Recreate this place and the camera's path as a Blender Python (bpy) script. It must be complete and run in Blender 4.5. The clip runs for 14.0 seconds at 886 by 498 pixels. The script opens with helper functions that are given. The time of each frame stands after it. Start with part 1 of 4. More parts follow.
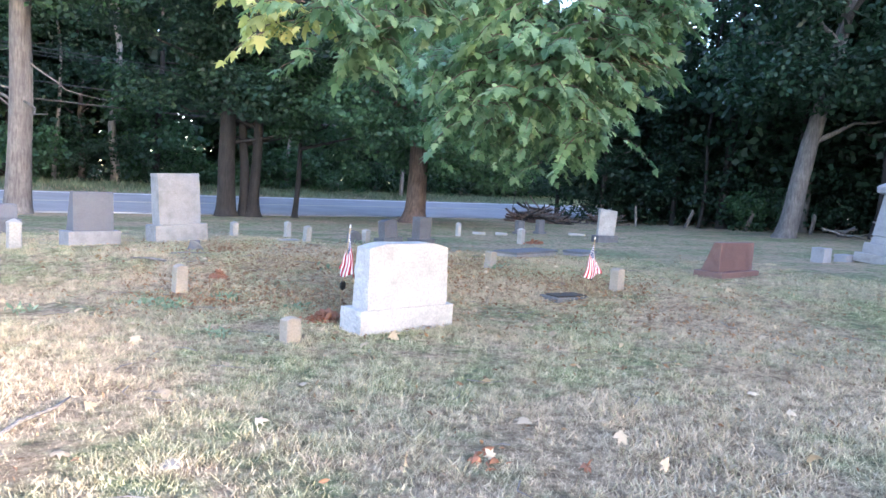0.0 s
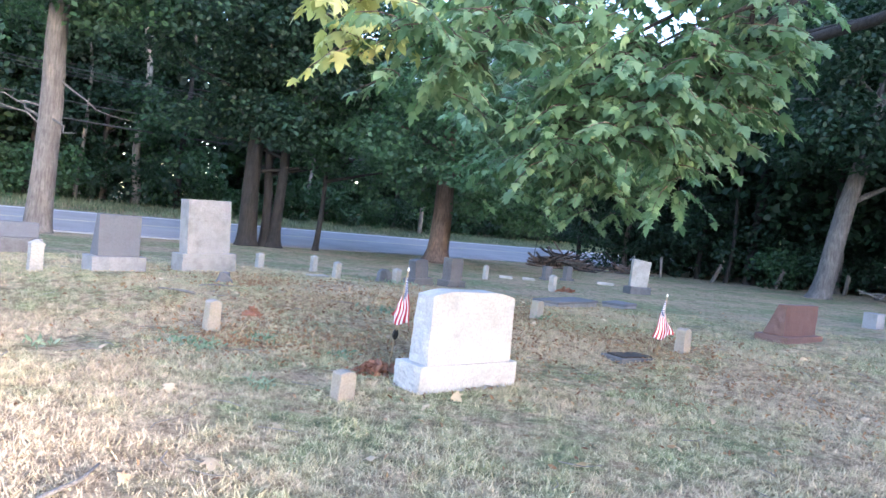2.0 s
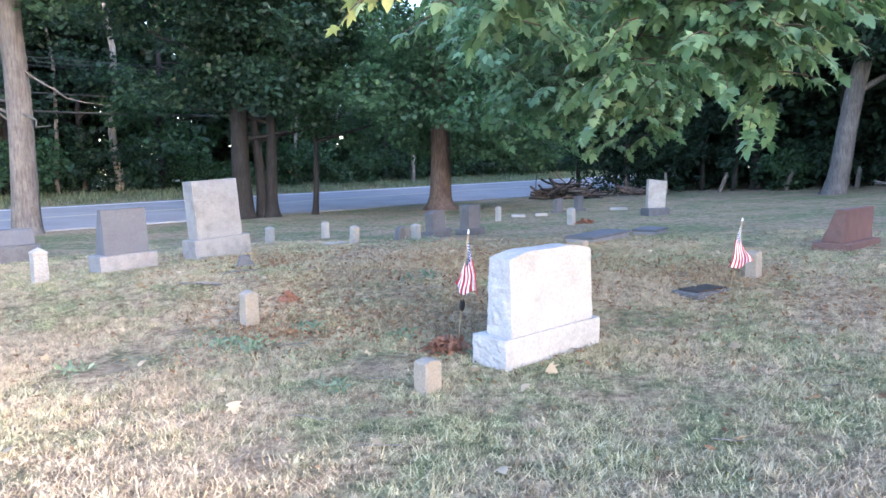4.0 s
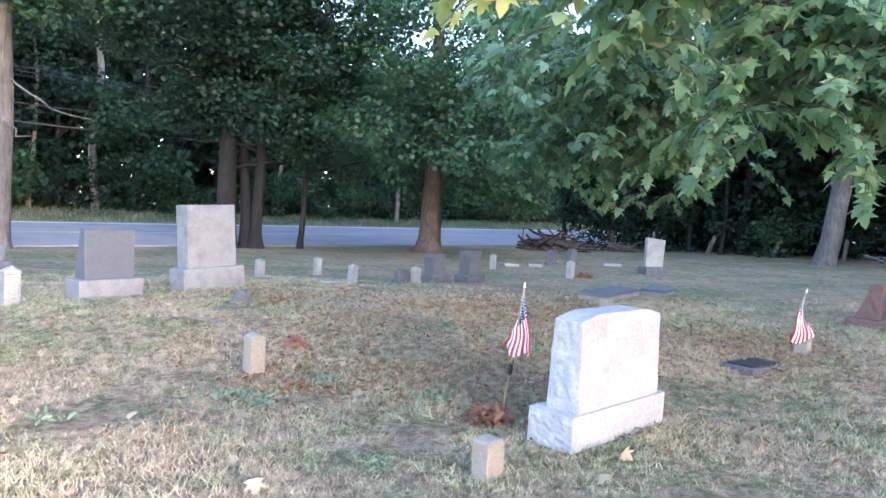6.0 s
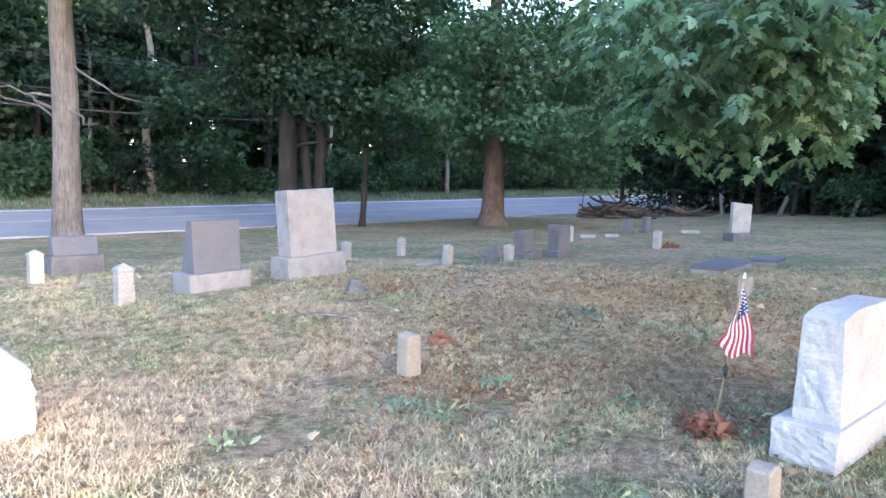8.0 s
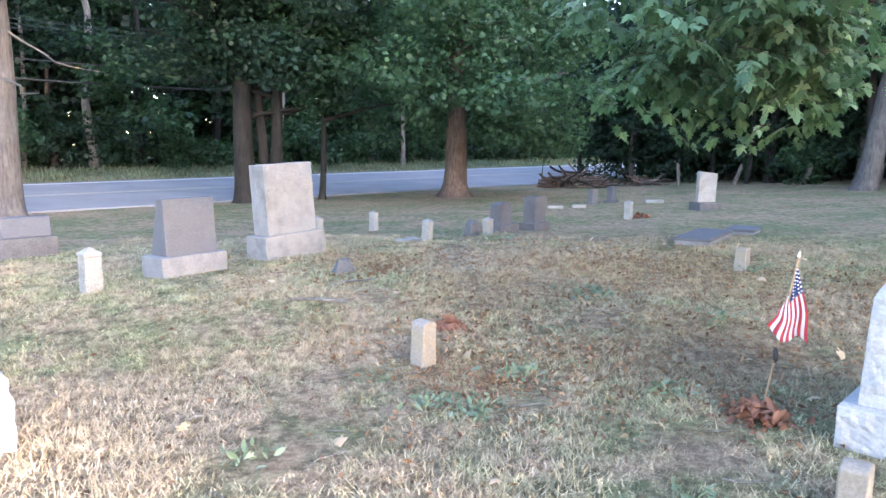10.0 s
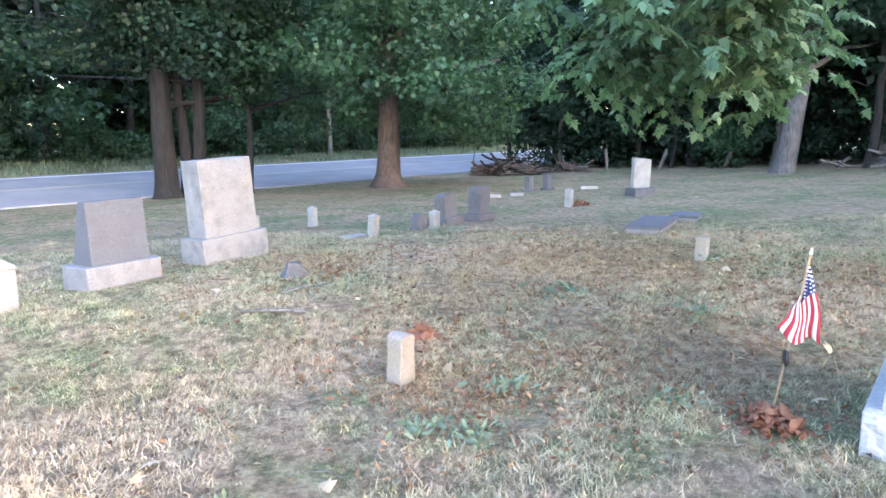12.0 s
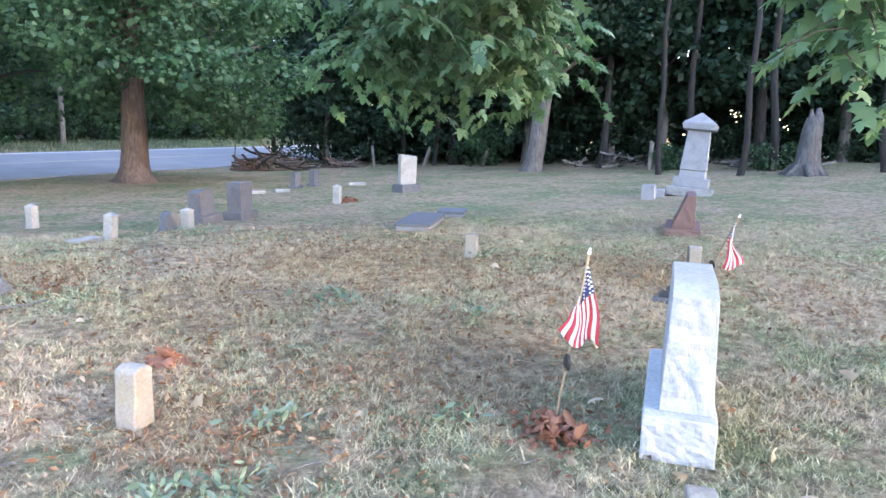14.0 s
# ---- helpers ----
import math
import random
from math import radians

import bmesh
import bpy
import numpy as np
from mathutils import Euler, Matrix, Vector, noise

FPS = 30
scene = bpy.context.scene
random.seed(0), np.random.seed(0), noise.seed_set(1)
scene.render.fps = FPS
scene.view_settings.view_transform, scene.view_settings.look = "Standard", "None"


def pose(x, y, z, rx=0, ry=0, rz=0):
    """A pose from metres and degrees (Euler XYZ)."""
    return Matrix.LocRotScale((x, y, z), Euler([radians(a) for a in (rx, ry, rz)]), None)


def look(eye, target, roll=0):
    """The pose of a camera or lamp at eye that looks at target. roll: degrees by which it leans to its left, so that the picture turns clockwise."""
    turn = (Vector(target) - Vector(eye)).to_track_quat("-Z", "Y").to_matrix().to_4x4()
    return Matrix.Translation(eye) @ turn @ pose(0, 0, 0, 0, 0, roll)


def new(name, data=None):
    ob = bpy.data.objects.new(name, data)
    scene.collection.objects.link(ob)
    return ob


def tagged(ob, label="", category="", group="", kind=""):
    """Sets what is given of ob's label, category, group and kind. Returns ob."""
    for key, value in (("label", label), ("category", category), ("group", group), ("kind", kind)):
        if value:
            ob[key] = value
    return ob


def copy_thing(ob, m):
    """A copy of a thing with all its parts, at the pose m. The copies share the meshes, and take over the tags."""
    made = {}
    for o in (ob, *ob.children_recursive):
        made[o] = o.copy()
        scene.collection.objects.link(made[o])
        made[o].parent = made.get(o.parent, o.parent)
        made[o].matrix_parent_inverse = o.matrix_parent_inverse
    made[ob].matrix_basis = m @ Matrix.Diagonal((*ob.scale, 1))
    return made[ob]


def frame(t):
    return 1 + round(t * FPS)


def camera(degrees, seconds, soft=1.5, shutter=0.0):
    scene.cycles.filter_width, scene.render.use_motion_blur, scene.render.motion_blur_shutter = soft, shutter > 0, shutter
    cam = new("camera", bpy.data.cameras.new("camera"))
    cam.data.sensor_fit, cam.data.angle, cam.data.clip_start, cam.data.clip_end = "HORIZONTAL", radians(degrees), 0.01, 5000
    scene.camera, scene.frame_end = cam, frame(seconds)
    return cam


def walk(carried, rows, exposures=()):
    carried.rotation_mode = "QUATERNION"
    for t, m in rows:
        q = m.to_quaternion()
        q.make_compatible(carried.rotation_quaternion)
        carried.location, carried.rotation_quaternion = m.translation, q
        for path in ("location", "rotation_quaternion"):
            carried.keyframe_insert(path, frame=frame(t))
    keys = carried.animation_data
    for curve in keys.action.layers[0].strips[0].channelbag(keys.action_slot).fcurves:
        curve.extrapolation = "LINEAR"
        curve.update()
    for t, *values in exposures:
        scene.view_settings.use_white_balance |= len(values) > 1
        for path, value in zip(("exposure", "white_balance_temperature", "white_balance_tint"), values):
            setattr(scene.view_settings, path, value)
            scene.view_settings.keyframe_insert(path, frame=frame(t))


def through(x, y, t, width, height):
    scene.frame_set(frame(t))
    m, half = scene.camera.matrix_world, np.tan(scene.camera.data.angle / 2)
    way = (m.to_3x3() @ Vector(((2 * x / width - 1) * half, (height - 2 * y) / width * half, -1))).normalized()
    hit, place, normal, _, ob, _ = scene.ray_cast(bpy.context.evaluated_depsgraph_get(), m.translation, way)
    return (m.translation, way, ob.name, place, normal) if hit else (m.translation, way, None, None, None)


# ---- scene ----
cam = camera(66.5, 14.0)
# the walk: seconds, eye, target, roll
PATH = [
    (0, (0.583, 0.183, 1.455), (0.449, 2.171, 1.28), 3.5),
    (0.5, (0.549, 0.454, 1.412), (0.534, 2.454, 1.401), 1.8),
    (1, (0.378, 0.562, 1.419), (0.164, 2.548, 1.334), 2.3),
    (1.5, (0.062, 0.688, 1.46), (-0.064, 2.684, 1.423), 3.5),
    (2, (-0.038, 0.846, 1.443), (-0.21, 2.837, 1.38), 6.5),
    (2.5, (-0.108, 1.124, 1.444), (-0.274, 3.116, 1.383), 2.9),
    (3, (-0.25, 1.226, 1.452), (-0.467, 3.203, 1.243), 6.4),
    (3.5, (-0.504, 1.376, 1.529), (-0.656, 3.357, 1.299), -1.5),
    (6, (-1.397, 2.264, 1.497), (-1.455, 4.261, 1.396), 3.1),
    (6.5, (-1.643, 2.466, 1.528), (-1.919, 4.447, 1.493), 1.2),
    (7, (-1.957, 2.609, 1.54), (-2.167, 4.591, 1.379), 1.3),
    (9.5, (-3.016, 3.126, 1.628), (-3.116, 5.11, 1.4), -0.1),
    (10, (-3.068, 3.245, 1.597), (-3.083, 5.225, 1.318), 0.4),
    (10.5, (-3.11, 3.393, 1.635), (-3.075, 5.393, 1.606), 2.0),
    (11, (-3.184, 3.518, 1.669), (-3.249, 5.517, 1.648), 5.9),
    (11.5, (-3.269, 3.58, 1.627), (-3.102, 5.569, 1.502), 6.0),
    (12, (-3.422, 3.753, 1.642), (-3.22, 5.718, 1.328), -0.4),
    (12.5, (-3.41, 3.798, 1.628), (-2.924, 5.719, 1.359), 1.4),
    (13, (-3.286, 4.009, 1.626), (-2.505, 5.825, 1.325), -2.3),
    (13.5, (-3.26, 4.187, 1.574), (-2.493, 5.998, 1.21), -2.2),
    (14, (-3.261, 4.349, 1.599), (-2.41, 6.131, 1.279), 1.3),
]
walk(cam, [(t, look(eye, target, roll)) for t, eye, target, roll in PATH], [(0.0, 3.26, 5640, 25), (7.0, 3.26, 5740, 25), (9.5, 3.36, 5980, 26), (11.5, 3.58, 5960, 25), (14.0, 3.68, 6080, 27)])

# ---- sky, sun, exposure ----
SUN_AZ, SUN_EL = (0.72, -0.69), 11.0
world = bpy.data.worlds.new("world")
scene.world = world
world.use_nodes = True
_n = world.node_tree.nodes
_sky = _n.new("ShaderNodeTexSky")
_sky.sky_type = "NISHITA"
_sky.sun_disc = False
_sky.sun_elevation = radians(SUN_EL)
_sky.sun_rotation = math.atan2(SUN_AZ[0], SUN_AZ[1])
_sky.dust_density = 1.2
_n["Background"].inputs["Strength"].default_value = 0.15
world.node_tree.links.new(_sky.outputs["Color"], _n["Background"].inputs["Color"])
sun = new("sun", bpy.data.lights.new("sun", "SUN"))
sun.data.energy, sun.data.angle, sun.data.color = 2.0, radians(0.8), (1.0, 0.84, 0.64)
sun.matrix_world = look((30 * SUN_AZ[0], 30 * SUN_AZ[1], 30 * math.tan(radians(SUN_EL))), (0, 0, 0))


# ---- materials ----
def material(name, build):
    m = bpy.data.materials.new(name)
    m.use_nodes = True
    nt = m.node_tree
    bsdf = nt.nodes["Principled BSDF"]
    build(nt, bsdf)
    return m


def node(nt, kind, **inputs):
    nd = nt.nodes.new(kind)
    for k, v in inputs.items():
        nd.inputs[k.replace("_", " ")].default_value = v
    return nd


def coords(nt):
    return nt.nodes.new("ShaderNodeNewGeometry").outputs["Position"]


def noise_tex(nt, scale, detail=4.0, rough=0.6, where=None):
    nd = node(nt, "ShaderNodeTexNoise", Scale=scale, Detail=detail, Roughness=rough)
    nt.links.new(where or coords(nt), nd.inputs["Vector"])
    return nd.outputs["Fac"]


def ramp(nt, fac, stops):
    nd = nt.nodes.new("ShaderNodeValToRGB")
    el = nd.color_ramp.elements
    while len(el) < len(stops):
        el.new(0.5)
    for e, (p, c) in zip(el, stops):
        e.position, e.color = p, (*c, 1)
    nt.links.new(fac, nd.inputs["Fac"])
    return nd.outputs["Color"]


def mix(nt, fac, a, b, mode="MIX"):
    nd = nt.nodes.new("ShaderNodeMix")
    nd.data_type, nd.blend_type = "RGBA", mode
    for sock, v in ((nd.inputs["Factor"], fac), (nd.inputs["A"], a), (nd.inputs["B"], b)):
        if isinstance(v, (int, float)):
            sock.default_value = v
        elif isinstance(v, tuple):
            sock.default_value = (*v, 1)
        else:
            nt.links.new(v, sock)
    return nd.outputs["Result"]


def bump(nt, bsdf, height, strength=0.4, distance=0.02):
    nd = node(nt, "ShaderNodeBump", Strength=strength, Distance=distance)
    nt.links.new(height, nd.inputs["Height"])
    nt.links.new(nd.outputs["Normal"], bsdf.inputs["Normal"])


def stone_mat(name, dark, light, stain, grain=60.0, rough=0.75, stain_amount=0.5):
    def build(nt, b):
        where = nt.nodes.new("ShaderNodeTexCoord").outputs["Object"]
        base = ramp(nt, noise_tex(nt, grain, 3, 0.7, where), [(0.3, dark), (0.7, light)])
        patch = ramp(nt, noise_tex(nt, 3.5, 6, 0.65, where), [(0.45, (0, 0, 0)), (0.75, (stain_amount,) * 3)])
        nt.links.new(mix(nt, patch, base, stain), b.inputs["Base Color"])
        b.inputs["Roughness"].default_value = rough
        bump(nt, b, noise_tex(nt, 35, 6, 0.7, where), 0.35, 0.01)
    return material(name, build)


def leaf_mat(name, dark, light, through, yellow=None):
    """Leaf colour varied leaf by leaf, with light passing through the blade."""
    def build(nt, b):
        geo = nt.nodes.new("ShaderNodeNewGeometry")
        stops = [(0.0, dark), (0.85, light)] + ([(1.0, yellow)] if yellow else [])
        leafc = ramp(nt, geo.outputs["Random Per Island"], stops)
        patch = ramp(nt, noise_tex(nt, 0.45, 3, 0.5), [(0.3, (0.65,) * 3), (0.7, (1.25,) * 3)])
        col = mix(nt, 1.0, leafc, patch, "MULTIPLY")
        nt.links.new(col, b.inputs["Base Color"])
        b.inputs["Roughness"].default_value = 0.48
        b.inputs["Specular IOR Level"].default_value = 0.35
        tr = nt.nodes.new("ShaderNodeBsdfTranslucent")
        nt.links.new(mix(nt, 1.0, col, through, "MULTIPLY"), tr.inputs["Color"])
        sh = nt.nodes.new("ShaderNodeMixShader")
        sh.inputs[0].default_value = 0.35
        nt.links.new(b.outputs[0], sh.inputs[1])
        nt.links.new(tr.outputs[0], sh.inputs[2])
        nt.links.new(sh.outputs[0], nt.nodes["Material Output"].inputs["Surface"])
    return material(name, build)


def bark_mat(name, dark, light):
    def build(nt, b):
        where = nt.nodes.new("ShaderNodeTexCoord").outputs["Object"]
        mp = node(nt, "ShaderNodeMapping", Scale=(1, 1, 0.14))
        nt.links.new(where, mp.inputs["Vector"])
        f = noise_tex(nt, 16, 6, 0.7, mp.outputs[0])
        c = ramp(nt, f, [(0.32, dark), (0.68, light)])
        spots = ramp(nt, noise_tex(nt, 2.2, 4, 0.6, where), [(0.4, (0.8,) * 3), (0.7, (1.2,) * 3)])
        nt.links.new(mix(nt, 1.0, c, spots, "MULTIPLY"), b.inputs["Base Color"])
        b.inputs["Roughness"].default_value = 0.9
        bump(nt, b, f, 0.9, 0.05)
    return material(name, build)


def plain(name, color, rough=0.7, metal=0.0, grain=25.0, vary=0.25):
    def build(nt, b):
        where = nt.nodes.new("ShaderNodeTexCoord").outputs["Object"]
        f = noise_tex(nt, grain, 4, 0.6, where)
        lo = tuple(c * (1 - vary) for c in color)
        hi = tuple(min(1, c * (1 + vary)) for c in color)
        nt.links.new(ramp(nt, f, [(0.3, lo), (0.7, hi)]), b.inputs["Base Color"])
        b.inputs["Roughness"].default_value, b.inputs["Metallic"].default_value = rough, metal
        bump(nt, b, f, 0.2, 0.004)
    return material(name, build)


def dry_mask(nt):
    """Where the lawn has dried out to straw, and where soil shows."""
    where = coords(nt)
    mid = noise_tex(nt, 2.6, 6, 0.7, where)
    wide = noise_tex(nt, 0.42, 4, 0.6, where)
    dry = ramp(nt, mix(nt, 0.5, mid, wide), [(0.43, (0, 0, 0)), (0.57, (1, 1, 1))])
    bare = ramp(nt, noise_tex(nt, 0.8, 5, 0.7, where), [(0.56, (0, 0, 0)), (0.68, (0.8,) * 3)])
    # worn spots with places of their own: x, y, radius
    # dry at (1.6, 4.2) and (3.4, 5.6) puts the lawn's even light into colour
    spots = {"bare": ((-1.2, 8.5, 1.1), (2.0, 10.2, 1.0), (-2.9, 8.1, 0.6), (-4.2, 12.0, 0.9), (-0.6, 11.6, 1.9), (-2.5, 10.3, 1.2)), "dry": ((-1.2, 12.0, 2.8), (3.4, 8.2, 1.8), (1.6, 4.2, 1.5), (3.4, 5.6, 1.6), (-2.6, 4.2, 1.7), (0.9, 9.6, 1.3), (-5.2, 7.2, 1.6))}
    got = {"bare": bare, "dry": dry}
    for key, places in spots.items():
        for (x, y, r) in places:
            flat = nt.nodes.new("ShaderNodeVectorMath")
            flat.operation = "MULTIPLY"
            flat.inputs[1].default_value = (1, 1, 0)
            nt.links.new(where, flat.inputs[0])
            dist = nt.nodes.new("ShaderNodeVectorMath")
            dist.operation = "DISTANCE"
            dist.inputs[1].default_value = (x, y, 0)
            nt.links.new(flat.outputs[0], dist.inputs[0])
            m = nt.nodes.new("ShaderNodeMath")
            m.operation = "MULTIPLY_ADD"
            m.inputs[1].default_value, m.inputs[2].default_value = -0.5 / r, 0.55
            nt.links.new(dist.outputs["Value"], m.inputs[0])
            a = nt.nodes.new("ShaderNodeMath")
            a.operation = "ADD"
            nt.links.new(m.outputs[0], a.inputs[0])
            nt.links.new(mid, a.inputs[1])
            got[key] = mix(nt, 1.0, got[key], ramp(nt, a.outputs[0], [(0.5, (0, 0, 0)), (0.76, (0.95,) * 3)]), "LIGHTEN")
    return mid, got["dry"], got["bare"]


def ground_build(nt, b):
    fine = noise_tex(nt, 28, 6, 0.75)
    mid, dry, bare = dry_mask(nt)
    green = ramp(nt, fine, [(0.3, (0.125, 0.15, 0.078)), (0.7, (0.265, 0.295, 0.165))])
    straw = ramp(nt, fine, [(0.3, (0.25, 0.19, 0.13)), (0.7, (0.46, 0.375, 0.27))])
    soil = ramp(nt, fine, [(0.3, (0.2, 0.145, 0.09)), (0.7, (0.44, 0.34, 0.225))])
    c = mix(nt, dry, green, straw)
    c = mix(nt, bare, c, soil)
    tuft = ramp(nt, noise_tex(nt, 9.5, 5, 0.7), [(0.34, (0.5,) * 3), (0.64, (1.38,) * 3)])
    c = mix(nt, 1.0, c, tuft, "MULTIPLY")
    nt.links.new(c, b.inputs["Base Color"])
    b.inputs["Roughness"].default_value = 0.95
    b.inputs["Specular IOR Level"].default_value = 0.1
    bump(nt, b, mix(nt, 0.5, fine, mid), 1.0, 0.12)


def road_build(nt, b):
    c = ramp(nt, noise_tex(nt, 60, 4, 0.7), [(0.3, (0.235, 0.24, 0.255)), (0.7, (0.335, 0.342, 0.36))])
    w = ramp(nt, noise_tex(nt, 0.5, 4, 0.6), [(0.35, (0.88,) * 3), (0.7, (1.1,) * 3)])
    nt.links.new(mix(nt, 1.0, c, w, "MULTIPLY"), b.inputs["Base Color"])
    b.inputs["Roughness"].default_value = 0.8
    bump(nt, b, noise_tex(nt, 120, 3, 0.6), 0.3, 0.01)


M_GROUND = material("lawn_ground", ground_build)
M_ROAD = material("asphalt", road_build)
M_LINE = plain("road_paint", (0.75, 0.75, 0.75), 0.7, vary=0.12)
M_YELLOW = plain("yellow_paint", (0.46, 0.42, 0.33), 0.7, vary=0.15)
M_WHITE = stone_mat("white_marble", (0.33, 0.345, 0.35), (0.49, 0.507, 0.515), (0.24, 0.25, 0.255), 40, 0.75, 0.65)
M_POST = stone_mat("weathered_white_marble", (0.23, 0.23, 0.215), (0.4, 0.4, 0.38), (0.14, 0.14, 0.115), 50, 0.8, 0.75)
M_TAN = stone_mat("tan_stone", (0.22, 0.2, 0.17), (0.33, 0.305, 0.265), (0.19, 0.165, 0.1), 50, 0.85, 0.5)
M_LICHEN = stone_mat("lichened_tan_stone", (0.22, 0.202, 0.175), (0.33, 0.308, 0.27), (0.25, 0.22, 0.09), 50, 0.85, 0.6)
M_GREY = stone_mat("grey_granite", (0.2, 0.207, 0.212), (0.345, 0.352, 0.357), (0.12, 0.12, 0.12), 70, 0.8, 0.75)
M_PALE = stone_mat("pale_granite", (0.19, 0.195, 0.205), (0.31, 0.317, 0.33), (0.13, 0.132, 0.138), 70, 0.75, 0.7)
M_SLATE = stone_mat("blue_grey_granite", (0.085, 0.093, 0.108), (0.16, 0.172, 0.195), (0.085, 0.09, 0.1), 80, 0.85, 0.5)
M_DARK = stone_mat("dark_weathered_stone", (0.08, 0.083, 0.09), (0.165, 0.17, 0.18), (0.05, 0.052, 0.055), 60, 0.85, 0.6)
M_RED = stone_mat("red_granite", (0.11, 0.062, 0.056), (0.21, 0.128, 0.115), (0.1, 0.064, 0.06), 80, 0.6, 0.4)
M_BLUE = stone_mat("blue_grey_marble", (0.2, 0.21, 0.23), (0.32, 0.335, 0.36), (0.12, 0.125, 0.14), 50, 0.7, 0.6)
M_BARK = bark_mat("grey_bark", (0.058, 0.053, 0.05), (0.16, 0.15, 0.142))
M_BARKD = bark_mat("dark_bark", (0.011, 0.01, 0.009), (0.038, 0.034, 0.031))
M_BARKP = bark_mat("pale_bark", (0.075, 0.07, 0.067), (0.19, 0.18, 0.172))
M_BARKR = bark_mat("red_brown_bark", (0.075, 0.052, 0.043), (0.21, 0.155, 0.13))
M_DEAD = bark_mat("dead_wood", (0.13, 0.12, 0.11), (0.31, 0.295, 0.27))
M_LEAF = leaf_mat("forest_leaves", (0.022, 0.056, 0.03), (0.06, 0.125, 0.062), (0.9, 1.3, 0.7))
# darker copy of the forest leaves, dense woods' shade put into the colour
M_LEAFD = leaf_mat("shaded_dark_leaves", (0.012, 0.034, 0.022), (0.033, 0.074, 0.043), (0.8, 1.15, 0.7))
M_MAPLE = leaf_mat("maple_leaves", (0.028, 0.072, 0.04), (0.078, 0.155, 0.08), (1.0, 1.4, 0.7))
# lighter copy of the maple leaves: light on hanging boughs put into colour
M_BRIGHT = leaf_mat("lit_maple_leaves", (0.085, 0.17, 0.085), (0.2, 0.325, 0.18), (1.0, 1.25, 0.85), (0.27, 0.38, 0.22))
# the sun's yellow glow on one bough is put into this leaf colour
M_GOLD = leaf_mat("sunlit_yellow_leaves", (0.38, 0.43, 0.17), (0.56, 0.6, 0.29), (1.05, 1.1, 0.6))


def grass_build(nt, b):
    rnd = nt.nodes.new("ShaderNodeNewGeometry").outputs["Random Per Island"]
    mid, dry, bare = dry_mask(nt)
    green = ramp(nt, rnd, [(0.0, (0.19, 0.21, 0.11)), (0.7, (0.41, 0.42, 0.245)), (1.0, (0.56, 0.49, 0.35))])
    straw = ramp(nt, rnd, [(0.0, (0.39, 0.31, 0.215)), (0.7, (0.55, 0.455, 0.33)), (1.0, (0.38, 0.37, 0.215))])
    brown = ramp(nt, rnd, [(0.0, (0.24, 0.17, 0.1)), (0.6, (0.52, 0.41, 0.27)), (1.0, (0.3, 0.31, 0.14))])
    tuft = ramp(nt, noise_tex(nt, 9.5, 5, 0.7), [(0.34, (0.5,) * 3), (0.64, (1.38,) * 3)])
    c = mix(nt, bare, mix(nt, dry, green, straw), brown)
    nt.links.new(mix(nt, 1.0, c, tuft, "MULTIPLY"), b.inputs["Base Color"])
    b.inputs["Roughness"].default_value = 0.8
    b.inputs["Specular IOR Level"].default_value = 0.2


M_GRASS = material("grass_blades", grass_build)
M_VERGE = leaf_mat("verge_weeds", (0.1, 0.14, 0.085), (0.21, 0.265, 0.17), (1.0, 1.1, 0.8), (0.33, 0.34, 0.24))
M_DRY = leaf_mat("dry_leaves", (0.15, 0.08, 0.045), (0.38, 0.23, 0.13), (1.1, 0.9, 0.6), (0.52, 0.4, 0.27))
M_GOLDDRY = leaf_mat("pale_dry_leaves", (0.4, 0.3, 0.18), (0.7, 0.6, 0.45), (1.0, 0.9, 0.7))
M_RUST = leaf_mat("rust_leaves", (0.22, 0.1, 0.065), (0.44, 0.23, 0.145), (1.2, 0.7, 0.4))
M_HERB = leaf_mat("grey_green_weed", (0.16, 0.225, 0.15), (0.31, 0.38, 0.28), (1.0, 1.2, 0.8))
M_WOODPOLE = bark_mat("weathered_wood", (0.1, 0.088, 0.076), (0.25, 0.225, 0.2))
M_STICK = plain("flag_stick", (0.3, 0.22, 0.13), 0.6)
M_IRON = plain("bronze_holder", (0.05, 0.045, 0.04), 0.6, 0.4)
M_FRED = plain("flag_red", (0.55, 0.05, 0.06), 0.75, vary=0.12)
M_FWHITE = plain("flag_white", (0.82, 0.8, 0.78), 0.75, vary=0.06)
M_FBLUE = plain("flag_blue", (0.03, 0.04, 0.13), 0.75, vary=0.12)
M_WIRE = plain("cable", (0.05, 0.05, 0.05), 0.6)


# ---- building helpers ----
ROAD_O, ROAD_U, ROAD_N, ROAD_W = (-11.0, 27.7), (0.700, 0.714), (-0.714, 0.700), 10.0


def road_sw(x, y):
    dx, dy = x - ROAD_O[0], y - ROAD_O[1]
    return dx * ROAD_U[0] + dy * ROAD_U[1], dx * ROAD_N[0] + dy * ROAD_N[1]


def road_xy(s, w):
    return ROAD_O[0] + ROAD_U[0] * s + ROAD_N[0] * w, ROAD_O[1] + ROAD_U[1] * s + ROAD_N[1] * w


def smooth(u):
    u = max(0.0, min(u, 1.0))
    return u * u * (3 - 2 * u)


